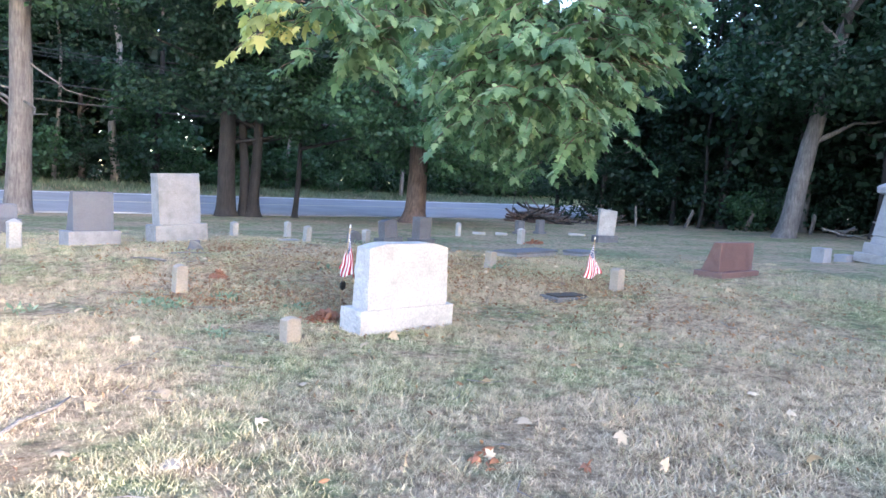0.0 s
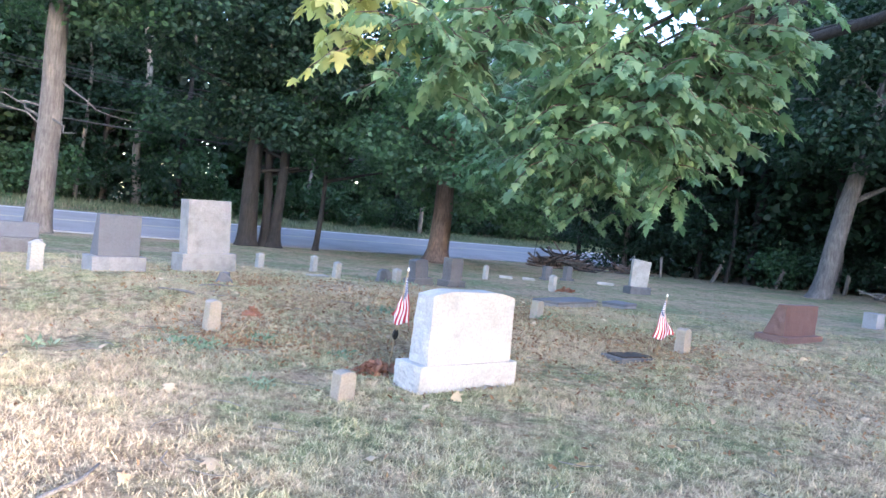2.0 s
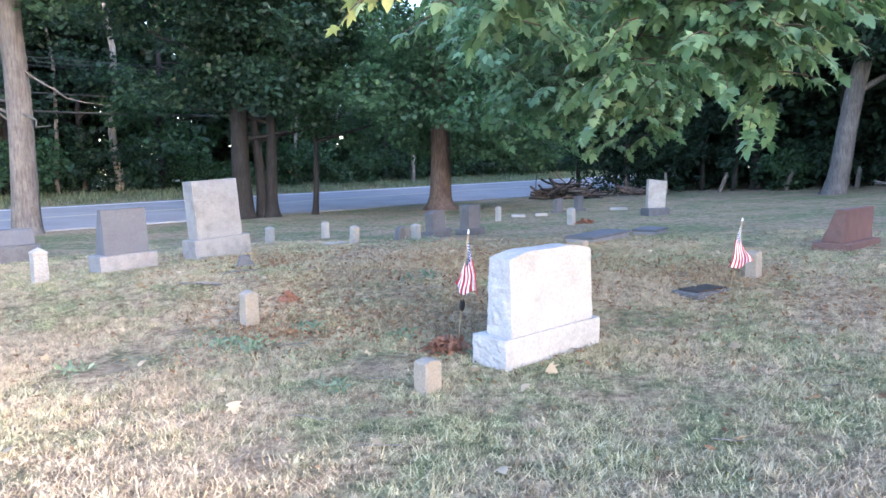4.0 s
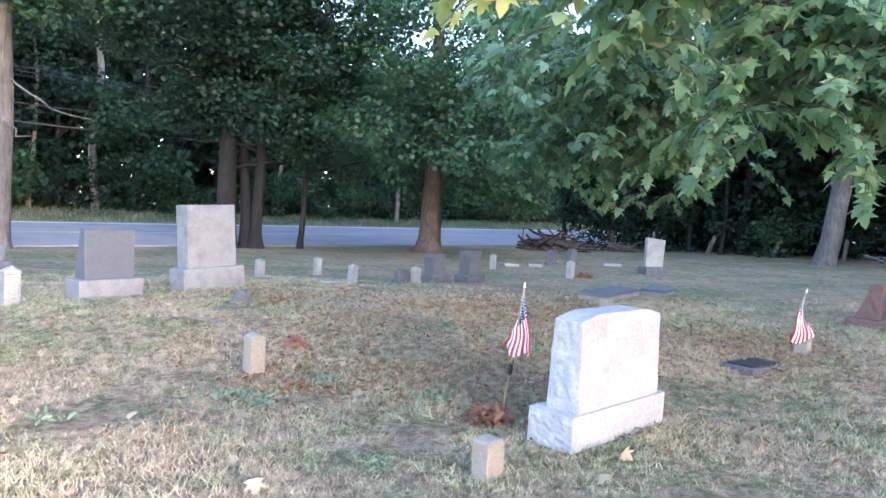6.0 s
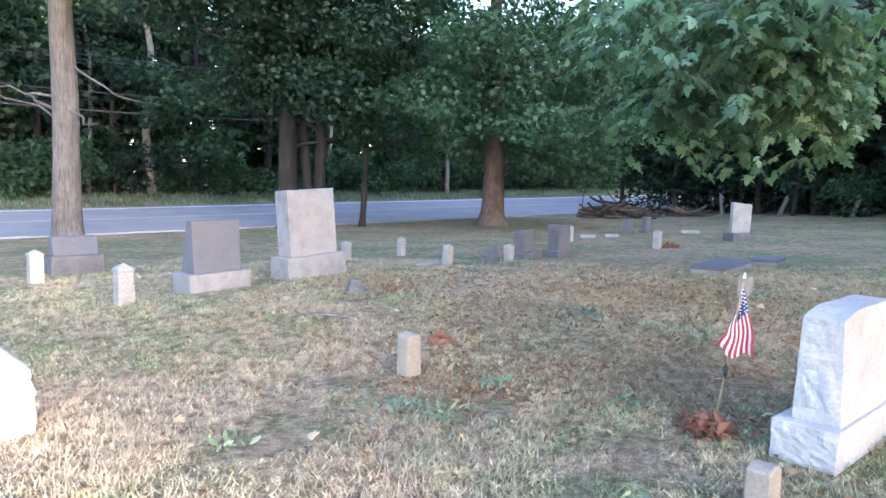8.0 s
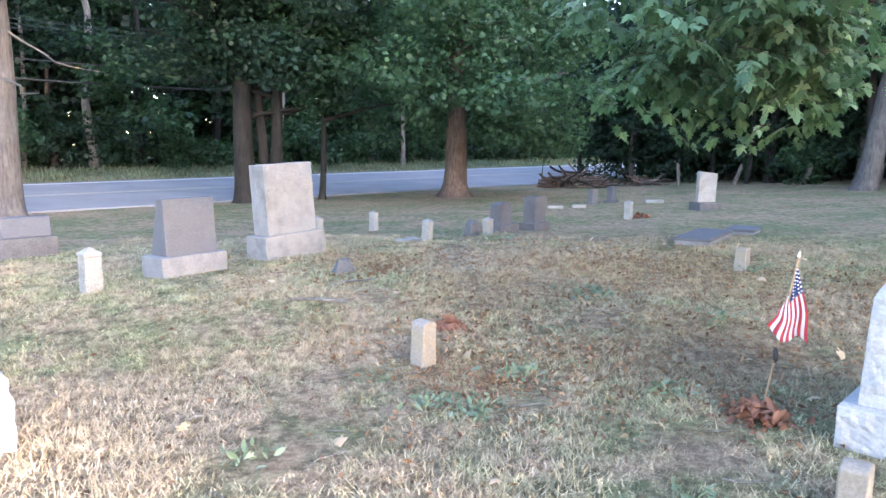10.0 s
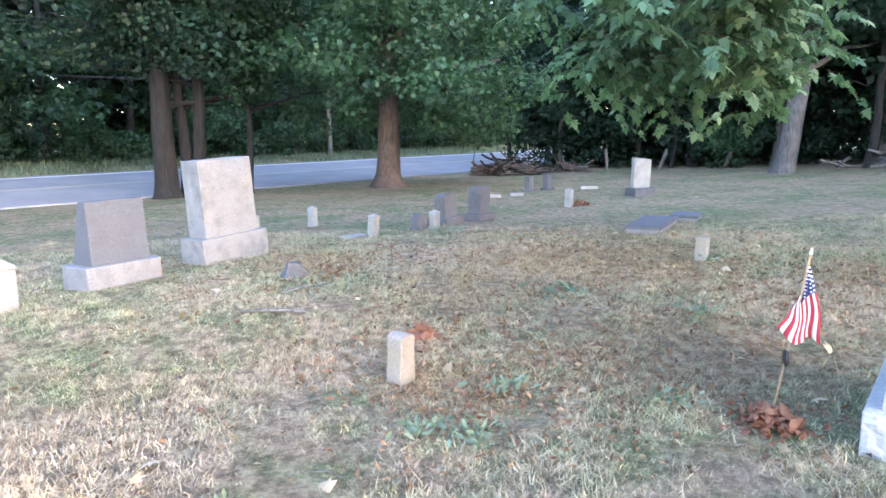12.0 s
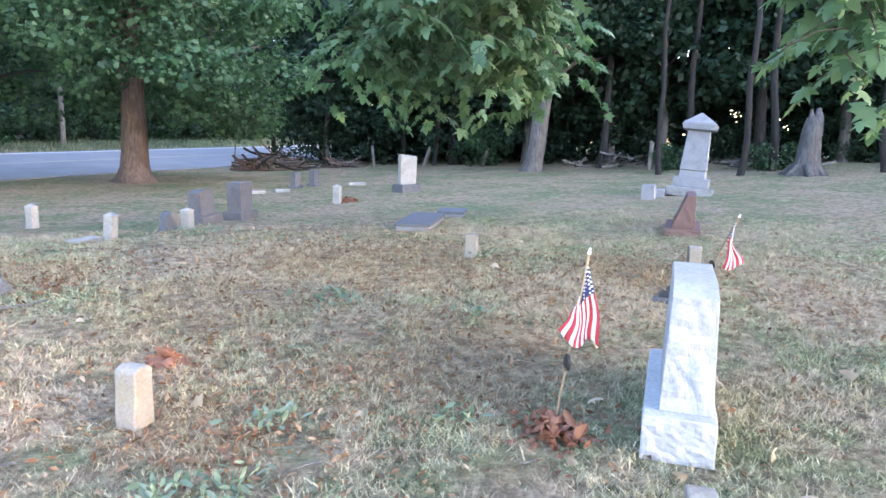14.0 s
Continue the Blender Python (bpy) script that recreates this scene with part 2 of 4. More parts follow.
def ground_z(x, y):
    """Height of the ground: a lawn with a low rise across the graves, then the banked road and its verge."""
    cx, cy = max(-40.0, min(x, 24.0)), max(-15.0, min(y, 60.0))
    low = -0.02 + 0.0122 * cx + 0.0013 * max(cx, 0) ** 2 - 0.0014 * (cy - 7)
    bank = smooth((cy - 8) / 2) * (1 - smooth((cy - 12) / 8))
    lawn = low + bank * (0.178 + 0.102 * math.exp(-((cx + 4.5) / 2.5) ** 2))
    s, w = road_sw(x, y)
    if w <= 0:
        return lawn
    s = max(-50, min(s, 60))
    edge = -0.24 + 0.0125 * s
    k = min(w / 1.5, 1.0)
    verge_z = edge + 0.046 * min(w, 11.0) + 0.09 * max(0.0, min(w - 10.8, 4.0)) + 0.012 * max(0.0, min(w - 14.8, 30.0))
    return lawn * (1 - k) + verge_z * k


def add_mesh(name, verts, faces, mat, smooth=False):
    me = bpy.data.meshes.new(name)
    me.from_pydata(verts, [], faces)
    me.update()
    me.materials.append(mat)
    if smooth:
        me.polygons.foreach_set("use_smooth", [True] * len(me.polygons))
    return me


def tri_mesh(name, V, F, mat):
    """A mesh from arrays of points and triangles."""
    me = bpy.data.meshes.new(name)
    V, F = np.asarray(V, np.float32), np.asarray(F, np.int32)
    me.vertices.add(len(V))
    me.vertices.foreach_set("co", V.ravel())
    me.loops.add(F.size)
    me.loops.foreach_set("vertex_index", F.ravel())
    me.polygons.add(len(F))
    me.polygons.foreach_set("loop_start", np.arange(len(F), dtype=np.int32) * 3)
    me.update(calc_edges=True)
    me.validate()
    me.materials.append(mat)
    return me


def child(name, me, parent, label="", m=None):
    ob = new(name, me)
    ob.parent = parent
    if m is not None:
        ob.matrix_basis = m
    return tagged(ob, label)


def part(name, bm, mat, parent, label="", bevel=0.0):
    me = bpy.data.meshes.new(name)
    bm.normal_update()
    bm.to_mesh(me)
    bm.free()
    me.materials.append(mat)
    ob = child(name, me, parent, label)
    if bevel:
        mod = ob.modifiers.new("bevel", "BEVEL")
        mod.width, mod.segments, mod.limit_method, mod.angle_limit = bevel, 2, "ANGLE", radians(50)
    return ob


def thing(name, x, y, yaw, label, category, group="", sink=0.0, tilt=(0, 0)):
    ob = new(name)
    ob.matrix_basis = pose(x, y, ground_z(x, y) - sink, tilt[0], tilt[1], yaw)
    return tagged(ob, label, category, group)


def block(w, d, h, z0=0.0, cuts=1, rough_ends=0.0, rough_all=0.0, top=None, taper=(1, 1), seed=0, y_shift=0.0):
    """A stone block: w wide, d deep, h high; taper narrows its top, top(u) shapes its upper edge, ends may be left rock-faced."""
    bm = bmesh.new()
    bmesh.ops.create_cube(bm, size=1)
    if cuts:
        bmesh.ops.subdivide_edges(bm, edges=bm.edges[:], cuts=cuts, use_grid_fill=True)
    for v in bm.verts:
        u, q, t = v.co.x * 2, v.co.y * 2, v.co.z + 0.5
        hh = h * (top(u) if top else 1.0)
        x = u * w / 2 * (1 + (taper[0] - 1) * t)
        y = q * d / 2 * (1 + (taper[1] - 1) * t) + y_shift * t
        z = z0 + hh * t
        p = Vector((x * 7 + seed * 7.3, y * 7, z * 7))
        if rough_ends and abs(u) > 0.99 and 0.01 < t:
            x += math.copysign(rough_ends * (noise.noise(p) + 0.6 * noise.noise(p * 2.3)), u)
        if rough_all and t > 0.01:
            dv = noise.noise_vector(p)
            x, y, z = x + rough_all * dv.x, y + rough_all * dv.y, z + rough_all * 0.6 * dv.z
        v.co = (x, y, z)
    return bm


def tube(path, radii, sides=9, wob=0.0, seed=0):
    """Points and triangles of a tapered tube along a path."""
    V, F = [], []
    n = len(path)
    for i, (p, r) in enumerate(zip(path, radii)):
        p = Vector(p)
        d = (Vector(path[min(i + 1, n - 1)]) - Vector(path[max(i - 1, 0)])).normalized()
        a = d.orthogonal().normalized() if abs(d.z) < 0.8 else Vector((1, 0, 0)).cross(d).normalized()
        b = d.cross(a)
        for k in range(sides):
            an = 2 * math.pi * k / sides
            rr = r * (1 + wob * noise.noise(Vector((math.cos(an) * 2, math.sin(an) * 2, i * 0.35 + seed * 9.1))))
            V.append(p + (a * math.cos(an) + b * math.sin(an)) * rr)
        if i:
            o = (i - 1) * sides
            for k in range(sides):
                k2 = (k + 1) % sides
                F += [(o + k, o + k2, o + sides + k2), (o + k, o + sides + k2, o + sides + k)]
    o = (n - 1) * sides
    V.append(Vector(path[-1]))
    for k in range(sides):
        F.append((o + k, o + (k + 1) % sides, len(V) - 1))
    return [tuple(v) for v in V], F


def join(parts):
    V, F = [], []
    for v, f in parts:
        o = len(V)
        V += v
        F += [tuple(i + o for i in t) for t in f]
    return V, F


MAPLE_LEAF = np.array([(0, -0.42), (0.2, -0.44), (0.52, -0.34), (0.3, -0.12), (0.64, 0.22), (0.25, 0.12), (0.22, 0.36), (0, 0.7),
                       (-0.22, 0.36), (-0.25, 0.12), (-0.64, 0.22), (-0.3, -0.12), (-0.52, -0.34), (-0.2, -0.44)])
CLUMP_FAR = np.array([(0, -0.62), (0.44, -0.05), (0.04, 0.64), (-0.4, 0.06)])
LOBED_FAR = np.array([(0, -0.5), (0.58, -0.1), (0.1, 0.64), (-0.18, 0.24), (-0.58, 0.14)])
OVAL = np.array([(0, -0.6), (0.24, -0.1), (0.16, 0.35), (0, 0.62), (-0.16, 0.35), (-0.24, -0.1)])


def leaves(rng, C, size, outline, up=0.6, out=None, cup=0.18, spread=0.35):
    """Triangles of one leaf at every point of C: a fan over the outline, turned at random, faces inclined upward or outward."""
    n, k = len(C), len(outline)
    N = rng.normal(size=(n, 3)) * 0.6
    N[:, 2] += up
    if out is not None:
        N += out
    N /= np.linalg.norm(N, axis=1)[:, None]
    A = np.cross(N, rng.normal(size=(n, 3)))
    A /= np.linalg.norm(A, axis=1)[:, None]
    B = np.cross(N, A)
    S = size * (1 + spread * rng.uniform(-1, 1, n))
    hub = len(outline) > 8  # close leaves get a raised middle, far ones a plain fan
    loc = np.vstack([[0, 0], outline]) if hub else outline
    bend = -cup * np.hypot(loc[:, 0], loc[:, 1])
    V = C[:, None, :] + S[:, None, None] * (loc[None, :, 0, None] * A[:, None, :] + loc[None, :, 1, None] * B[:, None, :] + bend[None, :, None] * N[:, None, :])
    tri = np.array([(0, 1 + i, 1 + (i + 1) % k) for i in range(k)] if hub else [(0, i, i + 1) for i in range(1, k - 1)])
    F = (np.arange(n) * len(loc))[:, None, None] + tri[None]
    return V.reshape(-1, 3), F.reshape(-1, 3)


def crown_points(rng, blobs, per_blob):
    """Points on the shells of many overlapping leafy boughs; with the way outward."""
    C, O = [], []
    for (x, y, z, r, flat) in blobs:
        n = max(6, int(per_blob * r * r))
        d = rng.normal(size=(n, 3))
        d /= np.linalg.norm(d, axis=1)[:, None]
        rad = r * rng.uniform(0.35, 1.0, n) ** 0.6
        C.append(np.array((x, y, z)) + d * rad[:, None] * np.array((1, 1, flat)))
        O.append(d * 0.5)
    return np.vstack(C), np.vstack(O)


def boughs(rng, n, z0, z1, radius, base=(0, 0), lean=(0, 0), blob=(0.8, 1.7), flat=0.6, shape=0.75):
    out = []
    for i in range(n):
        t = rng.uniform(0, 1)
        z = z0 + (z1 - z0) * t
        env = radius * max(0.12, math.sin(math.pi * (0.12 + 0.8 * t)) ** shape)
        a, rr = rng.uniform(0, 2 * math.pi), env * math.sqrt(rng.uniform(0.08, 1))
        out.append((base[0] + lean[0] * z + rr * math.cos(a), base[1] + lean[1] * z + rr * math.sin(a), z - 0.1 * rr, rng.uniform(*blob), flat))
    return out


def trunk_mesh(name, height, r0, r1, mat, lean=(0, 0), flare=1.5, limbs=(), seed=0, bend=0.15, sides=14):
    """A tapered trunk with a flared foot and limbs (height, azimuth, length, rise, radius)."""
    rng = np.random.default_rng(seed + 100)
    zs = [-0.25, 0.0, 0.12, 0.3, 0.6, 1.1] + [1.1 + (height - 1.1) * k / 9 for k in range(1, 10)]
    pts, rad = [], []
    for z in zs:
        t = max(z, 0) / height
        wob = bend * noise.noise(Vector((z * 0.3, seed * 3.1, 0)))
        pts.append((lean[0] * z + wob, lean[1] * z + bend * noise.noise(Vector((seed * 2.7, z * 0.3, 5))), z))
        rad.append((r0 + (r1 - r0) * t) * (1 + (flare - 1) * math.exp(-max(z, 0) / 0.28)))
    parts = [tube(pts, rad, sides, 0.16, seed)]
    for (h, az, length, rise, r) in limbs:
        bx, by = lean[0] * h, lean[1] * h
        p, rr = [], []
        for k in range(7):
            f = k / 6
            p.append((bx + math.cos(az) * length * f + 0.2 * f * rng.normal(), by + math.sin(az) * length * f + 0.2 * f * rng.normal(), h + rise * (f ** 0.8) + 0.12 * f * rng.normal()))
            rr.append(r * (1 - 0.8 * f))
        parts.append(tube(p, rr, 7, 0.1, seed))
    V, F = join(parts)
    me = tri_mesh(name, V, F, mat)
    me.polygons.foreach_set("use_smooth", [True] * len(me.polygons))
    return me


def tree(name, x, y, label, trunk, crown=None, yaw=0.0, scale=1.0, group="", crown_label=""):
    ob = new(name)
    ob.matrix_basis = pose(x, y, ground_z(x, y) - 0.05, 0, 0, yaw)
    ob.scale = (scale,) * 3
    tagged(ob, label, "tree", group)
    child("trunk", trunk, ob)
    if crown:
        child("crown", crown, ob, crown_label)
    return ob


# ---- ground, road ----
def ground():
    xs = np.concatenate([[-900, -400, -200, -110, -70], np.arange(-50, -14, 2.0), np.arange(-14, 16, 0.4), np.arange(16, 44, 2.0), [50, 75, 120, 220, 420, 900]])
    ys = np.concatenate([[-900, -400, -150, -60, -30], np.arange(-20, -4, 2.0), np.arange(-4, 30, 0.4), np.arange(30, 72, 1.5), [75, 90, 130, 220, 420, 900]])
    V = []
    for y in ys:
        for x in xs:
            z = ground_z(x, y)
            if -14 < x < 16 and -4 < y < 30:
                z += 0.025 * noise.noise(Vector((x * 0.9, y * 0.9, 0))) + 0.012 * noise.noise(Vector((x * 2.7, y * 2.7, 3)))
            V.append((x, y, z))
    nx = len(xs)
    F = [(j * nx + i, j * nx + i + 1, (j + 1) * nx + i + 1, (j + 1) * nx + i) for j in range(len(ys) - 1) for i in range(nx - 1)]
    ob = new("ground", add_mesh("ground", V, F, M_GROUND, True))
    return tagged(ob, "patchy dry cemetery lawn with bare soil and fallen leaves", "ground", kind="structure")


GROUND = ground()


def strip(name, w0, w1, lift, mat, label, parent=None, wave=0.0, thick=0.06, s0=-120, s1=150):
    n = 90
    V, F = [], []
    for i in range(n + 1):
        s = s0 + (s1 - s0) * i / n
        a0 = w0 + wave * noise.noise(Vector((s * 0.4, w0, 0)))
        for (w, dz) in ((a0, -thick), (a0, 0), ((w0 + w1) / 2, 0), (w1, 0), (w1, -thick)):
            x, y = road_xy(s, w)
            V.append((x, y, ground_z(x, y) + lift + dz))
        if i:
            o = (i - 1) * 5
            for k in range(4):
                F.append((o + k, o + 5 + k, o + 6 + k, o + 1 + k))
    ob = new(name, add_mesh(name, V, F, mat))
    ob.parent = parent
    return tagged(ob, label, "" if parent else "road", kind="" if parent else "structure")


ROAD = strip("road", 0.0, ROAD_W, 0.05, M_ROAD, "two-lane grey asphalt road with white edge lines", None, 0.1)
strip("edge_line", 0.3, 0.55, 0.056, M_LINE, "white painted edge line", ROAD, 0, 0.004)
strip("edge_line", ROAD_W - 0.65, ROAD_W - 0.4, 0.056, M_LINE, "white painted edge line", ROAD, 0, 0.004)
strip("centre_line", 4.95, 5.07, 0.056, M_YELLOW, "faded yellow centre line", ROAD, 0, 0.004)
strip("centre_line", 5.2, 5.32, 0.056, M_YELLOW, "faded yellow centre line", ROAD, 0, 0.004)

# ---- gravestones ----
ROW = 50.0  # the stones' width runs this way


def serp(u):
    return 0.92 + 0.08 * (1 - max(0.0, (abs(u) - 0.5) / 0.5) ** 1.5) - 0.012 * (1 - abs(u))


def white_monument():
    t = thing("white_headstone", -0.32, 7.21, 46.0, "large white marble headstone with rock-faced ends on a base", "gravestone", sink=0.03)
    part("base", block(1.22, 0.37, 0.27, 0, 9, 0.025, 0.0, seed=1), M_WHITE, t, bevel=0.008)
    die = part("die", block(1.05, 0.27, 0.67, 0.27, 15, 0.02, 0.0, serp, (0.985, 0.84), seed=2, y_shift=-0.005), M_WHITE, t, bevel=0.006)
    die.matrix_basis = pose(0, -0.03, 0)


def marker(x, y, h, w, d, yaw, label, mat=M_TAN, tilt=(0, 0), seed=0, group="small foot markers"):
    t = thing("foot_marker", x, y, yaw, label, "gravestone", group, 0.05, tilt)
    part("stone", block(w, d, h + 0.05, 0, 5, 0, 0.008, lambda u: 1 - 0.06 * u * u, (0.95, 0.95), seed=seed), mat, t, bevel=0.012)


def corner_post(x, y, h, w, yaw, label, seed=0, tilt=(0, 0)):
    """A square post with a pyramid cap a little wider than its shaft."""
    t = thing("grave_post", x, y, yaw, label, "gravestone", "white corner posts", 0.05, tilt)
    part("shaft", block(w * 0.92, w * 0.92, h * 0.8 + 0.05, 0, 4, 0, 0.006, None, (0.97, 0.97), seed=seed), M_POST, t, bevel=0.01)
    bm = bmesh.new()
    z = h * 0.8 + 0.05
    vs = [bm.verts.new((a * w * 0.48, b * w * 0.48, zz)) for zz in (z, z + h * 0.07) for a, b in ((-1, -1), (1, -1), (1, 1), (-1, 1))]
    tip = bm.verts.new((0, 0, h + 0.05))
    bm.faces.new(vs[3::-1])
    for k in range(4):
        bm.faces.new((vs[k], vs[(k + 1) % 4], vs[4 + (k + 1) % 4], vs[4 + k]))
        bm.faces.new((vs[4 + k], vs[4 + (k + 1) % 4], tip))
    part("cap", bm, M_POST, t, bevel=0.008)


def monument(name, x, y, label, base, die, mat_base, mat_die, yaw=ROW, taper=(1, 1), top=None, rough=0.0, shift=0.0, tilt=(0, 0), seed=0, ends=0.0):
    t = thing(name, x, y, yaw, label, "gravestone", sink=0.04, tilt=tilt)
    part("base", block(*base, 0, 6, ends, rough, seed=seed), mat_base, t, bevel=0.012)
    part("die", block(*die, base[2], 8, ends, rough, top, taper, seed=seed + 1, y_shift=shift), mat_die, t, bevel=0.01)
    return t


white_monument()
# the dark slant-sided stone and the tall pale one
monument("dark_headstone", -6.25, 11.32, "blue-grey granite headstone with sloping sides on a pale base", (0.84, 0.5, 0.29), (0.65, 0.38, 0.67), M_PALE, M_SLATE, taper=(1.0, 0.35), shift=-0.1, tilt=(-1.0, -1.0), seed=3)
monument("tall_headstone", -5.31, 12.6, "tall weathered grey granite headstone on a rock-faced base", (1.0, 0.46, 0.37), (0.79, 0.34, 0.95), M_GREY, M_GREY, taper=(1.0, 0.98), rough=0.008, ends=0.015, tilt=(-1.5, -3.0), seed=5)
low = thing("bolster_headstone", -9.45, 13.28, ROW, "low dark granite headstone with rounded top on a brown base", "gravestone", sink=0.04)
part("base", block(0.78, 0.48, 0.34, 0, 6, 0.01, 0.012, seed=8), M_DARK, low, bevel=0.012)
part("die", block(0.68, 0.34, 0.3, 0.34, 8, 0, 0.004, None, (1, 0.6), seed=9), M_SLATE, low, bevel=0.05)

corner_post(-9.17, 11.97, 0.5, 0.2, ROW, "white marble corner post with pyramid cap", 11)
corner_post(-6.85, 10.26, 0.49, 0.2, ROW, "white marble corner post with pyramid cap", 12)
corner_post(-5.56, 16.07, 0.37, 0.17, ROW, "small white marble post beside tall headstone", 13)
corner_post(-4.63, 17.32, 0.43, 0.155, ROW, "small white marble post in the lawn", 14)
corner_post(-3.44, 14.83, 0.38, 0.155, ROW, "chipped white marble post with ledge stone at its foot", 15, (2, 3))
corner_post(-2.32, 15.97, 0.37, 0.17, ROW, "white rounded marble post beside dark stone", 16)
corner_post(-0.46, 22.62, 0.47, 0.15, ROW, "small white marble post in the lawn", 17)
corner_post(1.53, 20.5, 0.48, 0.19, ROW, "white marble post with pointed cap", 18)
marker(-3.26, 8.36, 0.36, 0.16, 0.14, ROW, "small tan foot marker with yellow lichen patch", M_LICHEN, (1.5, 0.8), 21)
marker(-1.18, 6.2, 0.24, 0.17, 0.13, ROW, "small tan stone foot marker with yellow lichen", seed=22)
marker(2.42, 9.8, 0.32, 0.2, 0.14, ROW, "small tan stone foot marker behind a flag", seed=23)
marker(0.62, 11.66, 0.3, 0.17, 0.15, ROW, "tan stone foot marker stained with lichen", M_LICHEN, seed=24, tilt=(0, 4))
t = thing("ledge_stone", -3.74, 14.5, ROW, "flat pale ledge stone in the grass", "stone", sink=0.05)
part("stone", block(0.45, 0.22, 0.1, 0, 3, 0, 0.012, seed=25), M_POST, t, bevel=0.01)
t = thing("grave_plaque", 1.66, 9.25, 36, "dark flat bronze grave plaque set in the ground", "plaque", sink=0.06)
part("slab", block(0.62, 0.36, 0.08, 0, 2, seed=26), M_DARK, t, bevel=0.01)
part("plate", block(0.5, 0.26, 0.02, 0.08, 1, seed=27), M_IRON, t, bevel=0.004)
t = thing("dark_fieldstone", -2.6, 15.9, ROW, "small dark weathered fieldstone marker", "gravestone", sink=0.05)
part("stone", block(0.34, 0.2, 0.36, 0, 6, 0, 0.03, lambda u: 1 - 0.2 * u * u, (0.9, 0.8), seed=28), M_DARK, t, bevel=0.015)
monument("small_dark_headstone", -1.95, 17.13, "small dark weathered headstone on a grey base", (0.62, 0.42, 0.2), (0.42, 0.26, 0.46), M_DARK, M_DARK, top=lambda u: 1 - 0.1 * abs(u) ** 3, rough=0.006, tilt=(-3, -4), seed=29)
monument("small_dark_headstone", -1.2, 17.85, "small dark weathered headstone with square top", (0.62, 0.42, 0.2), (0.42, 0.3, 0.56), M_DARK, M_DARK, rough=0.006, seed=31)
for (x, y, w) in ((0.21, 24.0, 0.45), (1.0, 24.35, 0.42), (3.89, 26.2, 0.6)):
    t = thing("kerb_stone", x, y, ROW - 50, "low pale kerb stone lying in the grass", "stone", "kerb stones", 0.05)
    part("stone", block(w, 0.2, 0.14, 0, 3, 0, 0.012, seed=int(x * 10)), M_POST, t, bevel=0.012)
monument("far_headstone", 1.69, 25.6, "small dark headstone beside a low kerb", (0.5, 0.3, 0.12), (0.38, 0.18, 0.42), M_DARK, M_DARK, seed=33)
monument("far_headstone", 2.5, 26.4, "small dark headstone beside a low kerb", (0.5, 0.3, 0.12), (0.36, 0.18, 0.46), M_DARK, M_DARK, seed=35)
lean = thing("leaning_headstone", 4.43, 23.05, ROW - 30, "pale marble slab headstone leaning on its base", "gravestone", sink=0.04)
# base takes the dark stone, so the shade on it is in its colour
part("base", block(0.75, 0.46, 0.26, 0, 5, 0, 0.015, seed=36), M_DARK, lean, bevel=0.015)
slab = part("slab", block(0.62, 0.13, 0.88, 0, 6, 0, 0.006, None, (1.05, 1), seed=37), M_POST, lean, "leaning pale marble slab", bevel=0.01)
slab.matrix_basis = pose(0, 0, 0.24, -5, 6, 0)
t = thing("white_boulder_stone", -6.03, 6.5, ROW, "weathered white marble headstone with sloping shoulders in full sun", "gravestone", sink=0.06)
part("stone", block(1.25, 0.34, 0.98, 0, 12, 0.03, 0.02, lambda u: 1 - 0.52 * max(0.0, abs(u) - 0.15) ** 1.2 / 0.85, (0.97, 0.85), seed=66), M_WHITE, t, bevel=0.02)
# ledger slabs
t = thing("ledger_slab", 1.42, 15.05, 57.0, "dark grey ledger slab with paler sides lying on a grave", "gravestone", sink=0.05)
part("side_wall", block(1.75, 0.55, 0.14, 0, 5, 0, 0.006, seed=38), M_PALE, t, bevel=0.01)
part("lid", block(1.8, 0.59, 0.05, 0.14, 4, 0, 0.004, seed=39), M_SLATE, t, "dark slate lid", bevel=0.01)
t = thing("ledger_slab", 2.78, 16.6, 57.0, "small grey ledger block beside a longer slab", "gravestone", sink=0.07)
part("side_wall", block(0.75, 0.5, 0.13, 0, 4, 0, 0.006, seed=40), M_PALE, t, bevel=0.01)
part("lid", block(0.78, 0.53, 0.06, 0.13, 3, 0, 0.004, seed=41), M_SLATE, t, "dark slate lid", bevel=0.01)
# red granite slant
monument("red_headstone", 4.8, 12.38, "red granite slant headstone with rough sides on a low base", (1.36, 0.52, 0.15), (1.22, 0.33, 0.5), M_RED, M_RED, yaw=45, taper=(0.99, 0.4), shift=-0.1, rough=0.008, ends=0.02, seed=43)


